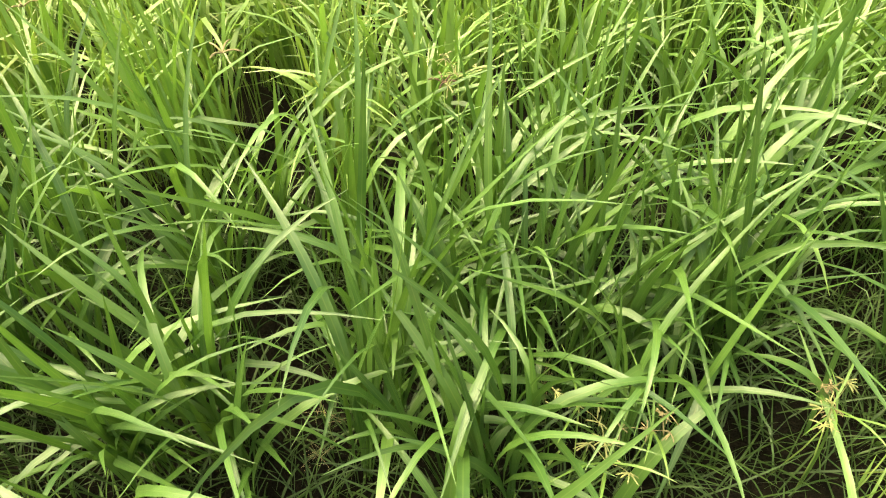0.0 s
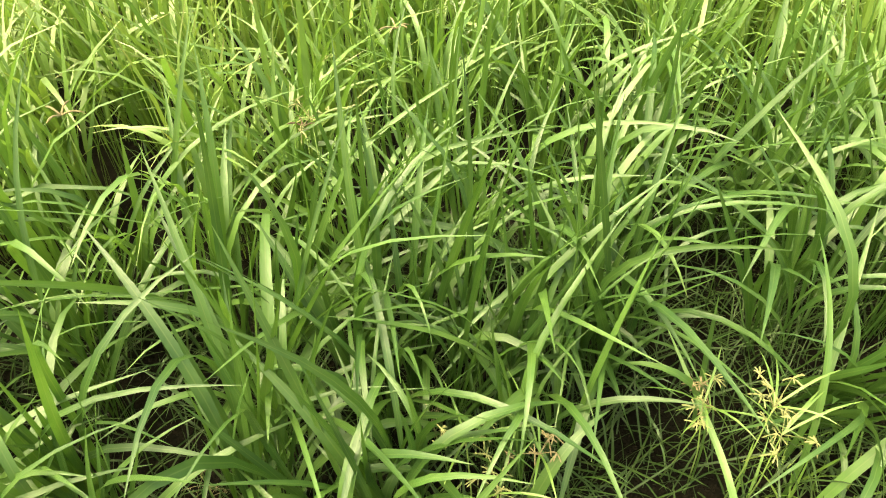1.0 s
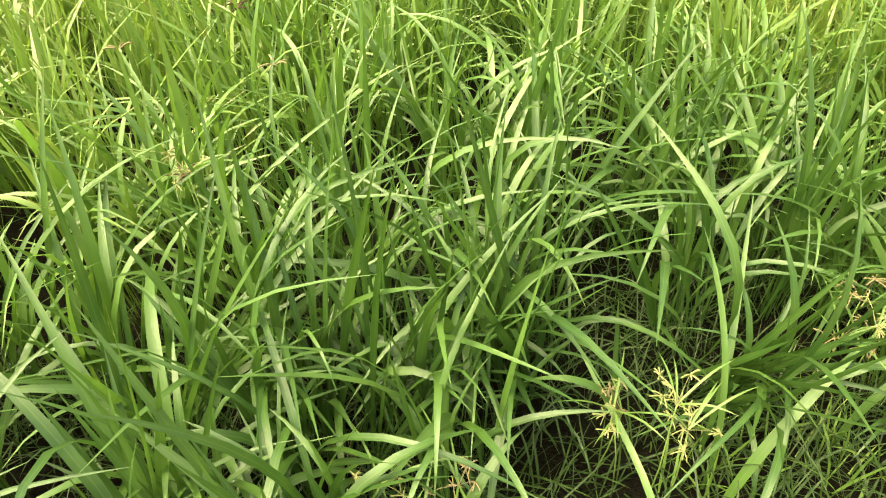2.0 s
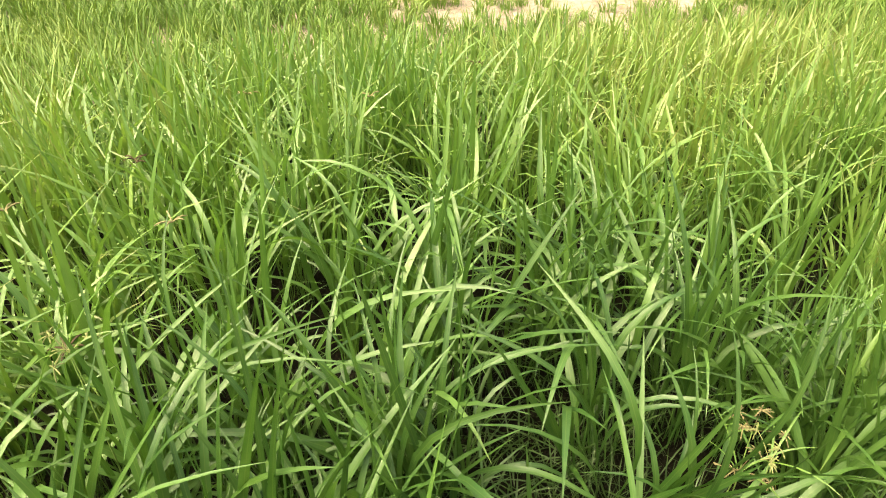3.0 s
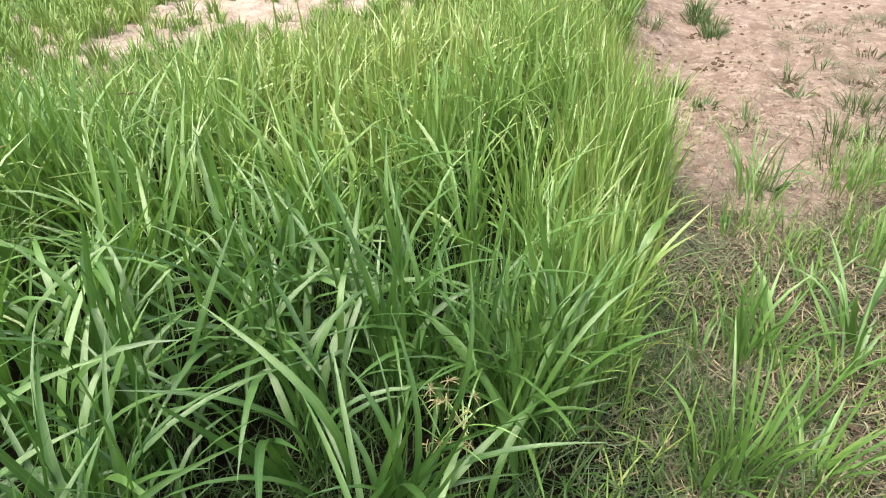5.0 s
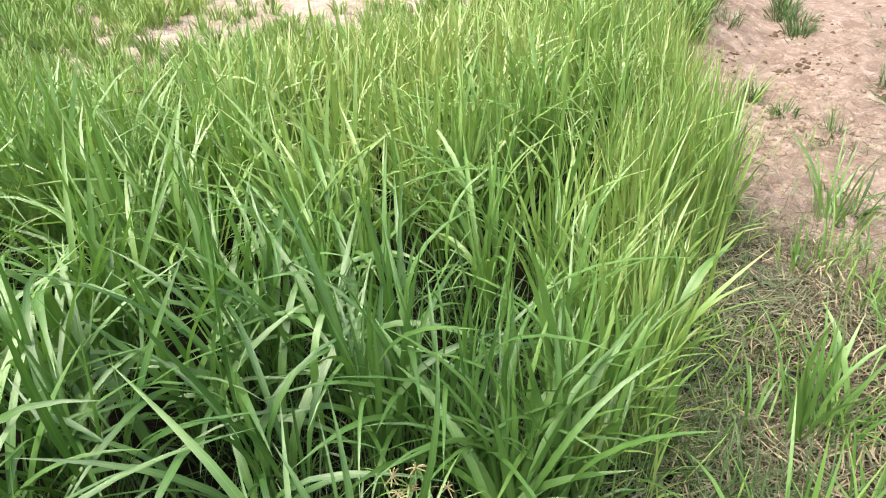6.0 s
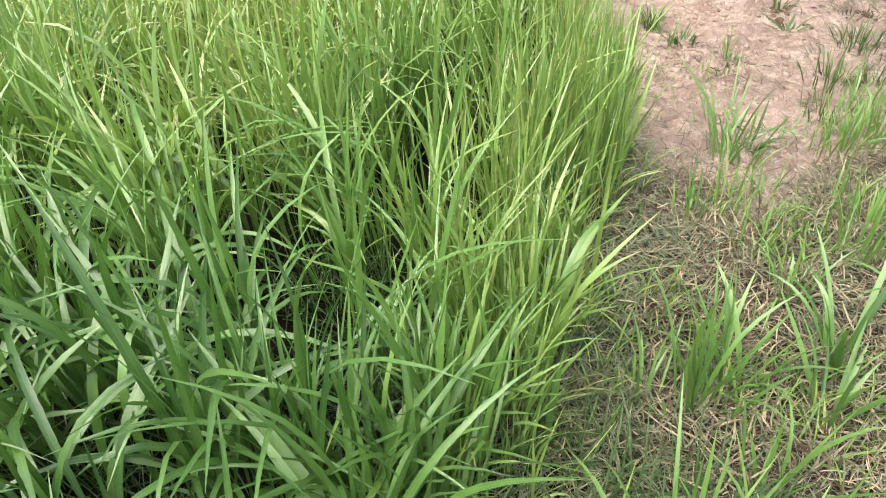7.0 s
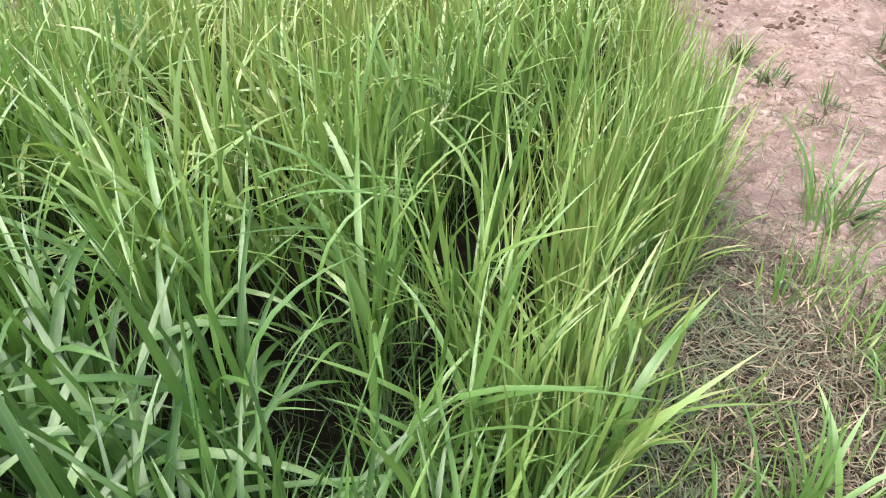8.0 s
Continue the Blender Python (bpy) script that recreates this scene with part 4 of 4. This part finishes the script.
def sand_crumbs(x, y, grow, label, material=None):
    """Small crumbs of broken crust, half sunk in the sand."""
    n = len(x)
    lump = lump_bm(1.0, 1.0, 0.6, 4, 0.6, 1)
    lump.verts.ensure_lookup_table()
    shape = np.array([v.co[:] for v in lump.verts])
    faces = np.array([[v.index for v in f.verts] for f in lump.faces])
    lump.free()
    size = rng.uniform(0.004, 0.009, n) * rng.uniform(0.8, 3.2, n) * grow
    turn = rng.uniform(0, 6.3, n)
    c, q = np.cos(turn)[:, None], np.sin(turn)[:, None]
    wide = rng.uniform(0.7, 1.6, n)[:, None]
    vx, vy, vz = shape[None, :, 0] * wide, shape[None, :, 1] + 0 * wide, shape[None, :, 2] + 0 * wide
    verts = np.stack([c * vx - q * vy, q * vx + c * vy, vz], 2) * size[:, None, None] + np.stack([x, y, ground_height(x, y) + 0.1 * size], 1)[:, None, :]
    every = (faces[None] + (np.arange(n) * len(shape))[:, None, None]).reshape(-1, 3)
    ob = mesh_object("sand_crumbs", verts.reshape(-1, 3), every, material or CRUMB)
    tagged(ob, label, "soil", kind="stuff")


cx, cy = rng.uniform(3.6, 9.0, 4200), rng.uniform(-0.6, 3.2, 4200)
ok = (cy < stand_edge(cx) + 0.1) & (rng.random(4200) < 0.15 + 0.85 * soft(ripple(cx, cy, 0.3, 6.0) + 0.4 * ripple(cx, cy, 0.1, 2.0), 0.0, 0.7))
sand_crumbs(cx[ok], cy[ok], 1.0, "loose crumbs of pinkish soil on the trodden sand")
cx, cy = rng.normal(6.0, 0.75, 1500), rng.normal(1.55, 0.42, 1500)
ok = (cy < stand_edge(cx) + 0.1) & (rng.random(1500) < 0.2 + 0.8 * soft(ripple(cx, cy, 0.25, 4.0), -0.1, 0.5))
sand_crumbs(cx[ok], cy[ok], 1.3, "dark reddish-brown broken clods on the trodden sand", CLOD)
cx, cy = rng.uniform(6.6, 10.5, 2600), rng.uniform(-0.2, 2.6, 2600)
ok = rng.random(2600) < 0.04 + 0.96 * soft(ripple(cx, 1.8 * cy, 0.42, 5.0) + 0.5 * ripple(cx, cy, 0.13, 8.0), 0.4, 0.9)
sand_crumbs(cx[ok], cy[ok], 1.5, "dark rotted scraps lying in patches on the sand", DEBRIS)
far_along, far_in = rng.uniform(0.2, 11.0, 900), np.abs(rng.normal(0.85, 0.42, 900)) + 0.1
sand_crumbs(CORNER.x + LEFT_WAY.x * far_along + 0.3746 * far_in, CORNER.y + LEFT_WAY.y * far_along - 0.9272 * far_in, 2.0, "broken lumps of pinkish soil on the sand bank")
far_along, far_in = rng.uniform(0.5, 15.0, 1800), rng.uniform(0.2, 3.5, 1800)
sand_crumbs(CORNER.x + RIGHT_WAY.x * far_along - 0.9205 * far_in, CORNER.y + RIGHT_WAY.y * far_along - 0.3907 * far_in, 1.8, "scattered lumps of pinkish soil before the fence")


def build_strewn_straw():
    n = 9000
    x, y = rng.uniform(3.7, 9.0, n), rng.uniform(-0.8, 3.4, n)
    ok = (y < stand_edge(x) + 0.1) & (rng.random(n) < 0.12 + 0.88 * soft(ripple(x, y, 0.35, 4.0) + 0.6 * ripple(x, y, 0.11, 1.0), 0.15, 0.8))
    x, y = x[ok], y[ok]
    n = len(x)
    base = np.stack([x, y, ground_height(x, y) + rng.uniform(0.0, 0.015, n)], 1)
    g = blade_geometry(base, rng.uniform(0, 6.3, n), rng.uniform(0.03, 0.08, n) * rng.uniform(1.0, 2.6, n), rng.uniform(1.2, 1.6, n), rng.normal(0.1, 0.3, n), rng.uniform(0.002, 0.008, n), 4, 0.5, 4.0, rng.normal(0, 0.8, n), rng.normal(0, 0.6, n), 0.1, 2)
    ob = blades_object("strewn_straw", [g], [np.clip(rng.beta(0.8, 1.3, n), 0, 0.75)], STRAW)
    tagged(ob, "dark and straw-coloured cuttings strewn on pink sand", "litter", kind="stuff")


build_strewn_straw()


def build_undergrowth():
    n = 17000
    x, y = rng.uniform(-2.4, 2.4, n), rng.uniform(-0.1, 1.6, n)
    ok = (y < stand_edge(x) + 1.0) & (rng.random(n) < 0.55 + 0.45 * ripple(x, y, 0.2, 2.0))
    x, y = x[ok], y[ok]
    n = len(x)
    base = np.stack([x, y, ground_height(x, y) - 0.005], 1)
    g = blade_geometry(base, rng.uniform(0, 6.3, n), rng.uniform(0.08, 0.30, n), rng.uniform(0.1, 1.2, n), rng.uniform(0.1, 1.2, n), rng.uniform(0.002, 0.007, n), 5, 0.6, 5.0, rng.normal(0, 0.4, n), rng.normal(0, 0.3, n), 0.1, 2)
    # tone held near the darkest green, so the gaps' shade is in the colour
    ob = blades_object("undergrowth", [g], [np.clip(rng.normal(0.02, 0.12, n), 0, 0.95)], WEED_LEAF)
    tagged(ob, "thin low grass at the foot of the stand, darkened green for shade", "grass", kind="stuff")


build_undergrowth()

# ---- sedges and seed heads among the leaves ----


def tube_bm(points, radii, sides=5):
    bm = bmesh.new()
    rings = []
    for i, p in enumerate(points):
        a, b = points[max(0, i - 1)], points[min(len(points) - 1, i + 1)]
        d = (Vector(b) - Vector(a)).normalized()
        u = d.cross(Vector((0.13, 0.97, 0.21))).normalized()
        w = d.cross(u)
        rings.append([bm.verts.new(Vector(p) + radii[i] * (math.cos(k * 2 * math.pi / sides) * u + math.sin(k * 2 * math.pi / sides) * w)) for k in range(sides)])
    for r, q in zip(rings, rings[1:]):
        for k in range(sides):
            bm.faces.new((r[k], r[(k + 1) % sides], q[(k + 1) % sides], q[k]))
    bm.faces.new(rings[0][::-1])
    bm.faces.new(rings[-1])
    return bm


def merge(bm, other):
    me = bpy.data.meshes.new("joined")
    other.to_mesh(me)
    other.free()
    bm.from_mesh(me)
    bpy.data.meshes.remove(me)


def sedge(x, y, z, heads, seed, label, material):
    """A sedge: thin stem, leafy bracts and umbels of finger-long knobbly spikes."""
    r = random.Random(seed)
    root = tagged(new("sedge"), label, "sedge", group="flowering sedges")
    g = float(ground_height(x, y))
    root.location = (x, y, g)
    top = Vector((r.uniform(-0.05, 0.05), r.uniform(-0.05, 0.05), z - g))
    part("stem", tube_bm([(0, 0, -0.01), top * 0.5 + Vector((0.01, 0, 0)), top], [0.0022, 0.0018, 0.0014]), STEM, root, "", True)
    n = 4
    v, f, uv = blade_geometry(np.tile(np.array(top), (n, 1)), np.array([r.uniform(0, 6.3) for _ in range(n)]), np.array([r.uniform(0.10, 0.2) for _ in range(n)]), 0.9, 0.8, 0.005, 5)
    for i in range(n):
        mesh_object("bract", v[i], f, LEAF, root, uv, np.full(v.shape[1], 0.6))
    for h in range(heads):
        out = Vector((r.uniform(-1, 1), r.uniform(-1, 1), r.uniform(0.1, 0.8))).normalized() * (r.uniform(0.03, 0.075) if h else 0.01)
        bm = tube_bm([top, top + out * 0.6 + Vector((0, 0, 0.006)), top + out], [0.0009, 0.0008, 0.0007], 3)
        for k in range(r.randint(5, 8)):
            d = Vector((r.gauss(0, 1), r.gauss(0, 1), r.gauss(0.25, 0.7))).normalized()
            start, length = top + out, r.uniform(0.014, 0.030)
            steps = 6
            pts = [start + d * length * j / steps + Vector((0, 0, -0.010 * (j / steps) ** 2)) for j in range(steps + 1)]
            merge(bm, tube_bm(pts, [0.0005 + (0.0012 if j % 2 else 0.0005) * (j > 0) * (j < steps) for j in range(steps + 1)], 4))
        part("flower_head", bm, material, root, "knobbly spikelets on short rays")
    return root


GOLD, BROWN = "flowering sedge with yellow-green knobbly spikelets among leaves", "flowering sedge with pale brown drying spikelets among leaves"
for i, (x, y, z, heads, brown) in enumerate(((0.26, 0.63, 0.37, 6, 0), (0.31, 0.60, 0.33, 5, 0), (0.38, 0.68, 0.34, 5, 1), (0.79, 0.65, 0.36, 6, 0), (0.82, 0.58, 0.46, 6, 0), (0.87, 0.57, 0.38, 5, 0), (0.75, 0.70, 0.30, 4, 1), (1.40, 0.71, 0.42, 5, 1), (1.31, 0.70, 0.36, 5, 1), (1.37, 0.62, 0.44, 4, 0), (0.03, 1.31, 0.72, 5, 0))):
    sedge(x, y, z, heads, 40 + i, BROWN if brown else GOLD, SEED if brown else SPIKE)


def panicle(x, y, z, seed):
    """A loose panicle of hair-thin branches with tiny seeds."""
    r = random.Random(seed)
    root = tagged(new("seed_panicle"), "loose thin panicle with tiny pale seeds, under the leaves", "seed head", group="seed heads")
    g = float(ground_height(x, y))
    root.location = (x, y, g)
    top = Vector((r.uniform(-0.06, 0.06), r.uniform(-0.06, 0.06), z - g))
    part("stem", tube_bm([(0, 0, -0.01), top * 0.55, top], [0.0016, 0.0012, 0.0007]), STEM, root, "", True)
    for k in range(12):
        at = top * r.uniform(0.65, 1.0)
        d = Vector((r.gauss(0, 1), r.gauss(0, 1), r.gauss(0.5, 0.4))).normalized() * r.uniform(0.03, 0.06)
        bm = tube_bm([at, at + d * 0.5 + Vector((0, 0, 0.003)), at + d], [0.0005, 0.0004, 0.0004], 3)
        for j in range(4):
            q = at + d * r.uniform(0.4, 1.0) + Vector((r.gauss(0, 0.006), r.gauss(0, 0.006), r.gauss(0, 0.006)))
            merge(bm, tube_bm([q, q + Vector((0.0006, 0, 0.0013)), q + Vector((0.001, 0, 0.0028))], [0.0004, 0.0013, 0.0004], 4))
        part("branch", bm, SEED, root)
    return root


for i, (x, y, z) in enumerate(((-0.31, 0.69, 0.22), (-0.25, 0.74, 0.26), (0.25, 0.78, 0.32), (1.70, 0.80, 0.30), (0.05, 0.66, 0.2))):
    panicle(x, y, z, 70 + i)


def finger_grass(x, y, z, seed, pale):
    """A wild grass stem that ends in four or five spread fingers."""
    r = random.Random(seed)
    root = tagged(new("finger_grass"), "wild grass stem topped by spread " + ("pale straw" if pale else "reddish brown") + " seed fingers", "seed head", group="seed heads")
    g = float(ground_height(x, y))
    root.location = (x, y, g)
    top = Vector((r.uniform(-0.08, 0.08), r.uniform(-0.08, 0.08), z - g))
    part("stem", tube_bm([(0, 0, -0.01), top * 0.5 + Vector((0.015, 0.01, 0)), top], [0.0018, 0.0015, 0.001]), STEM, root, "", True)
    turn = r.uniform(0, 6.28)
    for k in range(r.randint(4, 5)):
        a = turn + k * 1.35 + r.uniform(-0.2, 0.2)
        d = Vector((math.cos(a), math.sin(a), r.uniform(-0.05, 0.35)))
        n, length = 7, r.uniform(0.035, 0.055)
        pts = [top + d * length * j / n + Vector((0, 0, 0.008 * math.sin(j / n * 3))) for j in range(n + 1)]
        part("finger", tube_bm(pts, [0.0012 + (0.0016 if j % 2 else 0.0009) * (0 < j < n) for j in range(n + 1)], 5), SEED if pale else DEBRIS, root)
    return root


for i, (x, y, z) in enumerate(((0.33, 1.94, 0.66), (0.29, 2.42, 0.66), (-0.14, 2.15, 0.66), (1.11, 2.63, 0.68), (-0.01, 1.53, 0.60), (-0.61, 1.52, 0.66), (-1.25, 1.83, 0.62), (0.27, 2.30, 0.68), (0.75, 2.9, 0.66), (-0.6, 2.6, 0.65), (1.9, 2.9, 0.68))):
    finger_grass(x, y, z, 90 + i, i % 3 != 1)

# ---- weeds, debris and odd things by the fence ----


def weed_clump(x, y, height, count, label, material, tone=0.3, width=0.02):
    root = tagged(new("weed_clump"), label, "weeds", group="weeds by the fence")
    root.location = (x, y, float(ground_height(x, y)) - 0.02)
    az = rng.uniform(0, 6.3, count)
    r = 0.22 * np.sqrt(rng.random(count))
    base = np.stack([r * np.cos(az), r * np.sin(az), np.zeros(count)], 1)
    v, f, uv = blade_geometry(base, az + rng.normal(0, 0.7, count), height * rng.uniform(0.4, 1.1, count), np.abs(rng.normal(0.35, 0.25, count)), rng.uniform(0.3, 1.5, count), width * rng.uniform(0.6, 1.3, count), 5, 0.6, 5.0, rng.normal(0, 0.5, count))
    for i in range(count):
        mesh_object("leaf", v[i], f, material, root, uv, np.full(v.shape[1], np.clip(tone + rng.normal(0, 0.15), 0, 0.95)))
    return root


for x, y, h in ((0.55, 10.95, 0.40), (0.85, 11.1, 0.50), (1.1, 11.2, 0.50), (0.15, 10.8, 0.34), (0.75, 10.8, 0.40), (1.15, 10.95, 0.46), (0.35, 11.0, 0.38)):
    weed_clump(x, y, h, 60, "dark green leafy weeds at the foot of the fence", WEED_LEAF, 0.5)
for x, y, h in ((9.2, 13.9, 0.20), (9.0, 13.75, 0.16), (9.5, 14.0, 0.18)):
    weed_clump(x, y, h, 26, "low dark green weeds on the sand bank", WEED_LEAF, 0.15)


def tall_stalk(x, y, height, turn, label, tone, width, leaves, material):
    """One tall grass stalk that stands above the rest, with its leaves."""
    root = tagged(new("tall_stalk"), label, "grass stalk")
    root.location = (x, y, float(ground_height(x, y)) - 0.01)
    part("stalk", tube_bm([(0, 0, 0), (0.005, 0, height * 0.45), (0.0, 0.01, height * 0.8)], [0.006, 0.005, 0.003]), STEM, root, "", True)
    n = leaves
    base = np.stack([np.zeros(n), np.zeros(n), np.linspace(0.45, 0.78, n) * height], 1)
    v, f, uv = blade_geometry(base, turn + np.arange(n) * 2.6, np.linspace(0.65, 0.45, n) * height, np.linspace(0.5, 0.12, n), np.linspace(1.5, 0.5, n), width, 8, 0.5, 5.0, 0.2)
    for i in range(n):
        mesh_object("leaf", v[i], f, material, root, uv, np.full(v.shape[1], tone))
    return root


tall_stalk(-0.20, 7.0, 0.93, 0.0, "pale yellow-green stalk with drooping leaves above the stand", 0.8, 0.046, 3, LEAF)
tall_stalk(0.42, 11.2, 0.56, 2.2, "dark slender reed stalk by the fence", 0.15, 0.04, 2, WEED_LEAF)
tall_stalk(1.5, 11.5, 0.5, 0.6, "green slender reed stalk by the fence", 0.3, 0.03, 2, WEED_LEAF)


def lone(name, bm, material, x, y, sink, label, category, turn=0.0, group=""):
    ob = part(name, bm, material, None, label, True)
    ob.location = (x, y, float(ground_height(x, y)) + sink)
    ob.rotation_euler = (0, 0, turn)
    return tagged(ob, "", category, group)


lone("white_sack", lump_bm(0.10, 0.08, 0.09, 3, 0.6), PLASTIC, 8.15, 14.2, 0.05, "crumpled white sack lying on the sand bank", "sack", 0.5)
lone("plastic_bag", lump_bm(0.07, 0.05, 0.022, 5, 1.1), PLASTIC, 9.14, 7.44, 0.03, "crumpled white plastic bag on the sand", "litter")
lone("plastic_bag", lump_bm(0.09, 0.06, 0.026, 8, 1.1), BLUE_PLASTIC, 9.35, 7.20, 0.03, "crumpled bluish plastic bag on the sand", "litter", 0.8)


def on_open_sand(x, y):
    a, b = inside(x, y)
    return (np.minimum(a, b) > 1.2) & (y > 6.7 - 0.6 * np.maximum(0, x - 7.8)) & (x > 7.6) & (y > 3.4 + 0.33 * (x - 6.5))


def streak(x, y):
    """Bands along which rotted cuttings lie on the sand."""
    return soft(ripple(x * 0.35 - y * 0.2, (y + 0.45 * x) * 1.6, 0.55, 7.0) + 0.45 * ripple(x, y, 0.2, 2.0), 0.1, 0.5) * (0.25 + np.exp(-((inside(x, y)[1] - 3.4) / 1.2) ** 2))


laid = 0
while laid < 80:
    x, y = rng.uniform(7.6, 15.5), rng.uniform(3.6, 12.5)
    if not on_open_sand(x, y) or streak(x, y) < 0.3:
        continue
    laid += 1
    lone("dark_clod", lump_bm(rng.uniform(0.06, 0.24), rng.uniform(0.05, 0.13), rng.uniform(0.012, 0.03), laid, 1.2, 3), DEBRIS, x, y, 0.0, "dark brown clod of rotted plant debris on sand", "clod", rng.uniform(-0.6, 0.6), "dark clods on the sand")


def build_debris():
    n = 16000
    x, y = rng.uniform(7.2, 15.8, n), rng.uniform(3.4, 12.8, n)
    ok = on_open_sand(x, y) & (rng.random(n) < 0.02 + streak(x, y))
    x, y = x[ok], y[ok]
    n = len(x)
    base = np.stack([x, y, ground_height(x, y) + rng.uniform(0.0, 0.03, n)], 1)
    g = blade_geometry(base, rng.uniform(0, 6.3, n), rng.uniform(0.06, 0.22, n), rng.uniform(1.1, 1.6, n), rng.normal(0.1, 0.3, n), rng.uniform(0.006, 0.02, n), 3, 0.5, 4.0, rng.normal(0, 0.8, n), rng.normal(0, 0.6, n), 0.1, 2)
    ob = blades_object("cut_debris", [g], [rng.random(n) * 0.28], STRAW)
    tagged(ob, "dark rotted cuttings strewn in bands over the sand", "litter", kind="stuff")


build_debris()
for i in range(46):
    k = rng.uniform(0.3, 9.4)
    p = CORNER + LEFT_WAY * k + Vector((math.sin(radians(22)), -math.cos(radians(22)))) * rng.uniform(0.35, 1.1)
    s = rng.uniform(0.025, 0.065)
    lone("sand_clod", lump_bm(s * 1.3, s * 0.9, s * 0.5, i + 200, 1.2), CLOD, p.x, p.y, -0.25 * s, "rough clod of pinkish sandy soil", "clod", rng.uniform(0, 3), "clods on the sand bank")
for i in range(22):
    x = rng.uniform(-1.6, 1.6)
    y = 21.6 - 1.9 * x + rng.uniform(-0.4, 0.4)
    s = rng.uniform(0.05, 0.14)
    lone("stone", lump_bm(s * 0.8, s * 0.65, s * 0.5, i + 300, 0.7), CLOD, x, y, s * 0.1, "pale broken stone on the pasture bank", "stone", rng.uniform(0, 3), "stones on the bank")


def build_rough_pasture():
    n = 60000
    x, y = rng.uniform(-14, 34, n), rng.uniform(5, 40, n)
    a, b = inside(x, y)
    ok = (np.minimum(a, b) < -0.15) & (rng.random(n) < soft(ripple(x, y, 1.4, 3.0) + 0.35, -0.2, 0.6) * 0.8)
    x, y = x[ok], y[ok]
    n = len(x)
    base = np.stack([x, y, ground_height(x, y) - 0.01], 1)
    g = blade_geometry(base, rng.uniform(0, 6.3, n), rng.uniform(0.05, 0.16, n), rng.uniform(0.2, 1.0, n), 0.5, rng.uniform(0.008, 0.03, n), 2, 0.6, 4.0, 0.0, 0.0, 0.1, 2)
    ob = blades_object("pasture_grass", [g], [np.clip(rng.normal(0.4, 0.2, n), 0, 0.95)], DULL_LEAF)
    tagged(ob, "cropped dull green pasture grass outside the fence", "grass", kind="stuff")


build_rough_pasture()


def tree(x, y, height, seed):
    """A shade tree far out in the pasture: forked tapered trunk, limbs, ragged crown of small leaves."""
    r = random.Random(seed)
    root = tagged(new("tree"), "dark shade tree with a forked trunk in the pasture", "tree", group="trees beyond the fence")
    root.location = (x, y, float(ground_height(x, y)) - 0.1)
    fork = Vector((r.uniform(-0.3, 0.3), r.uniform(-0.3, 0.3), height * 0.35))
    trunk = part("trunk", tube_bm([(0, 0, 0), (0.05, 0.02, 0.4), fork * 0.6, fork], [0.42, 0.28, 0.22, 0.18], 9), BARK, root, "", True)
    tips = []
    for k in range(6):
        a = k * 1.05 + r.uniform(-0.3, 0.3)
        tip = fork + Vector((math.cos(a) * height * r.uniform(0.2, 0.36), math.sin(a) * height * r.uniform(0.2, 0.36), height * r.uniform(0.2, 0.5)))
        part("limb", tube_bm([fork, fork.lerp(tip, 0.5) + Vector((0, 0, 0.2)), tip], [0.14, 0.08, 0.03], 6), BARK, trunk, "", True)
        tips += [tip, fork.lerp(tip, 0.6)]
    n = 5200
    pick = rng.integers(0, len(tips), n)
    base = np.array(tips)[pick] + rng.normal(0, 1, (n, 3)) * np.array([height * 0.10, height * 0.10, height * 0.07])
    v = blade_geometry(base, rng.uniform(0, 6.3, n), rng.uniform(0.10, 0.22, n), rng.uniform(0.6, 1.8, n), 0.6, rng.uniform(0.05, 0.09, n), 3, 0.5, 4.0, 0.2, 0.0, 0.1, 2)
    tagged(blades_object("crown", [v], [np.clip(rng.normal(0.4, 0.2, n), 0, 0.9)], CROWN, root), "", kind="stuff")
    return root


for i, (x, y, h) in enumerate(((13.4, 34.5, 7.0), (15.5, 36.5, 6.0), (-3.0, 44.0, 8.0), (5.0, 46.0, 7.5), (24.0, 41.0, 8.0), (46.0, 30.0, 7.0), (52.0, 27.0, 8.0), (41.0, 34.0, 7.5))):
    tree(x, y, h, 500 + i)
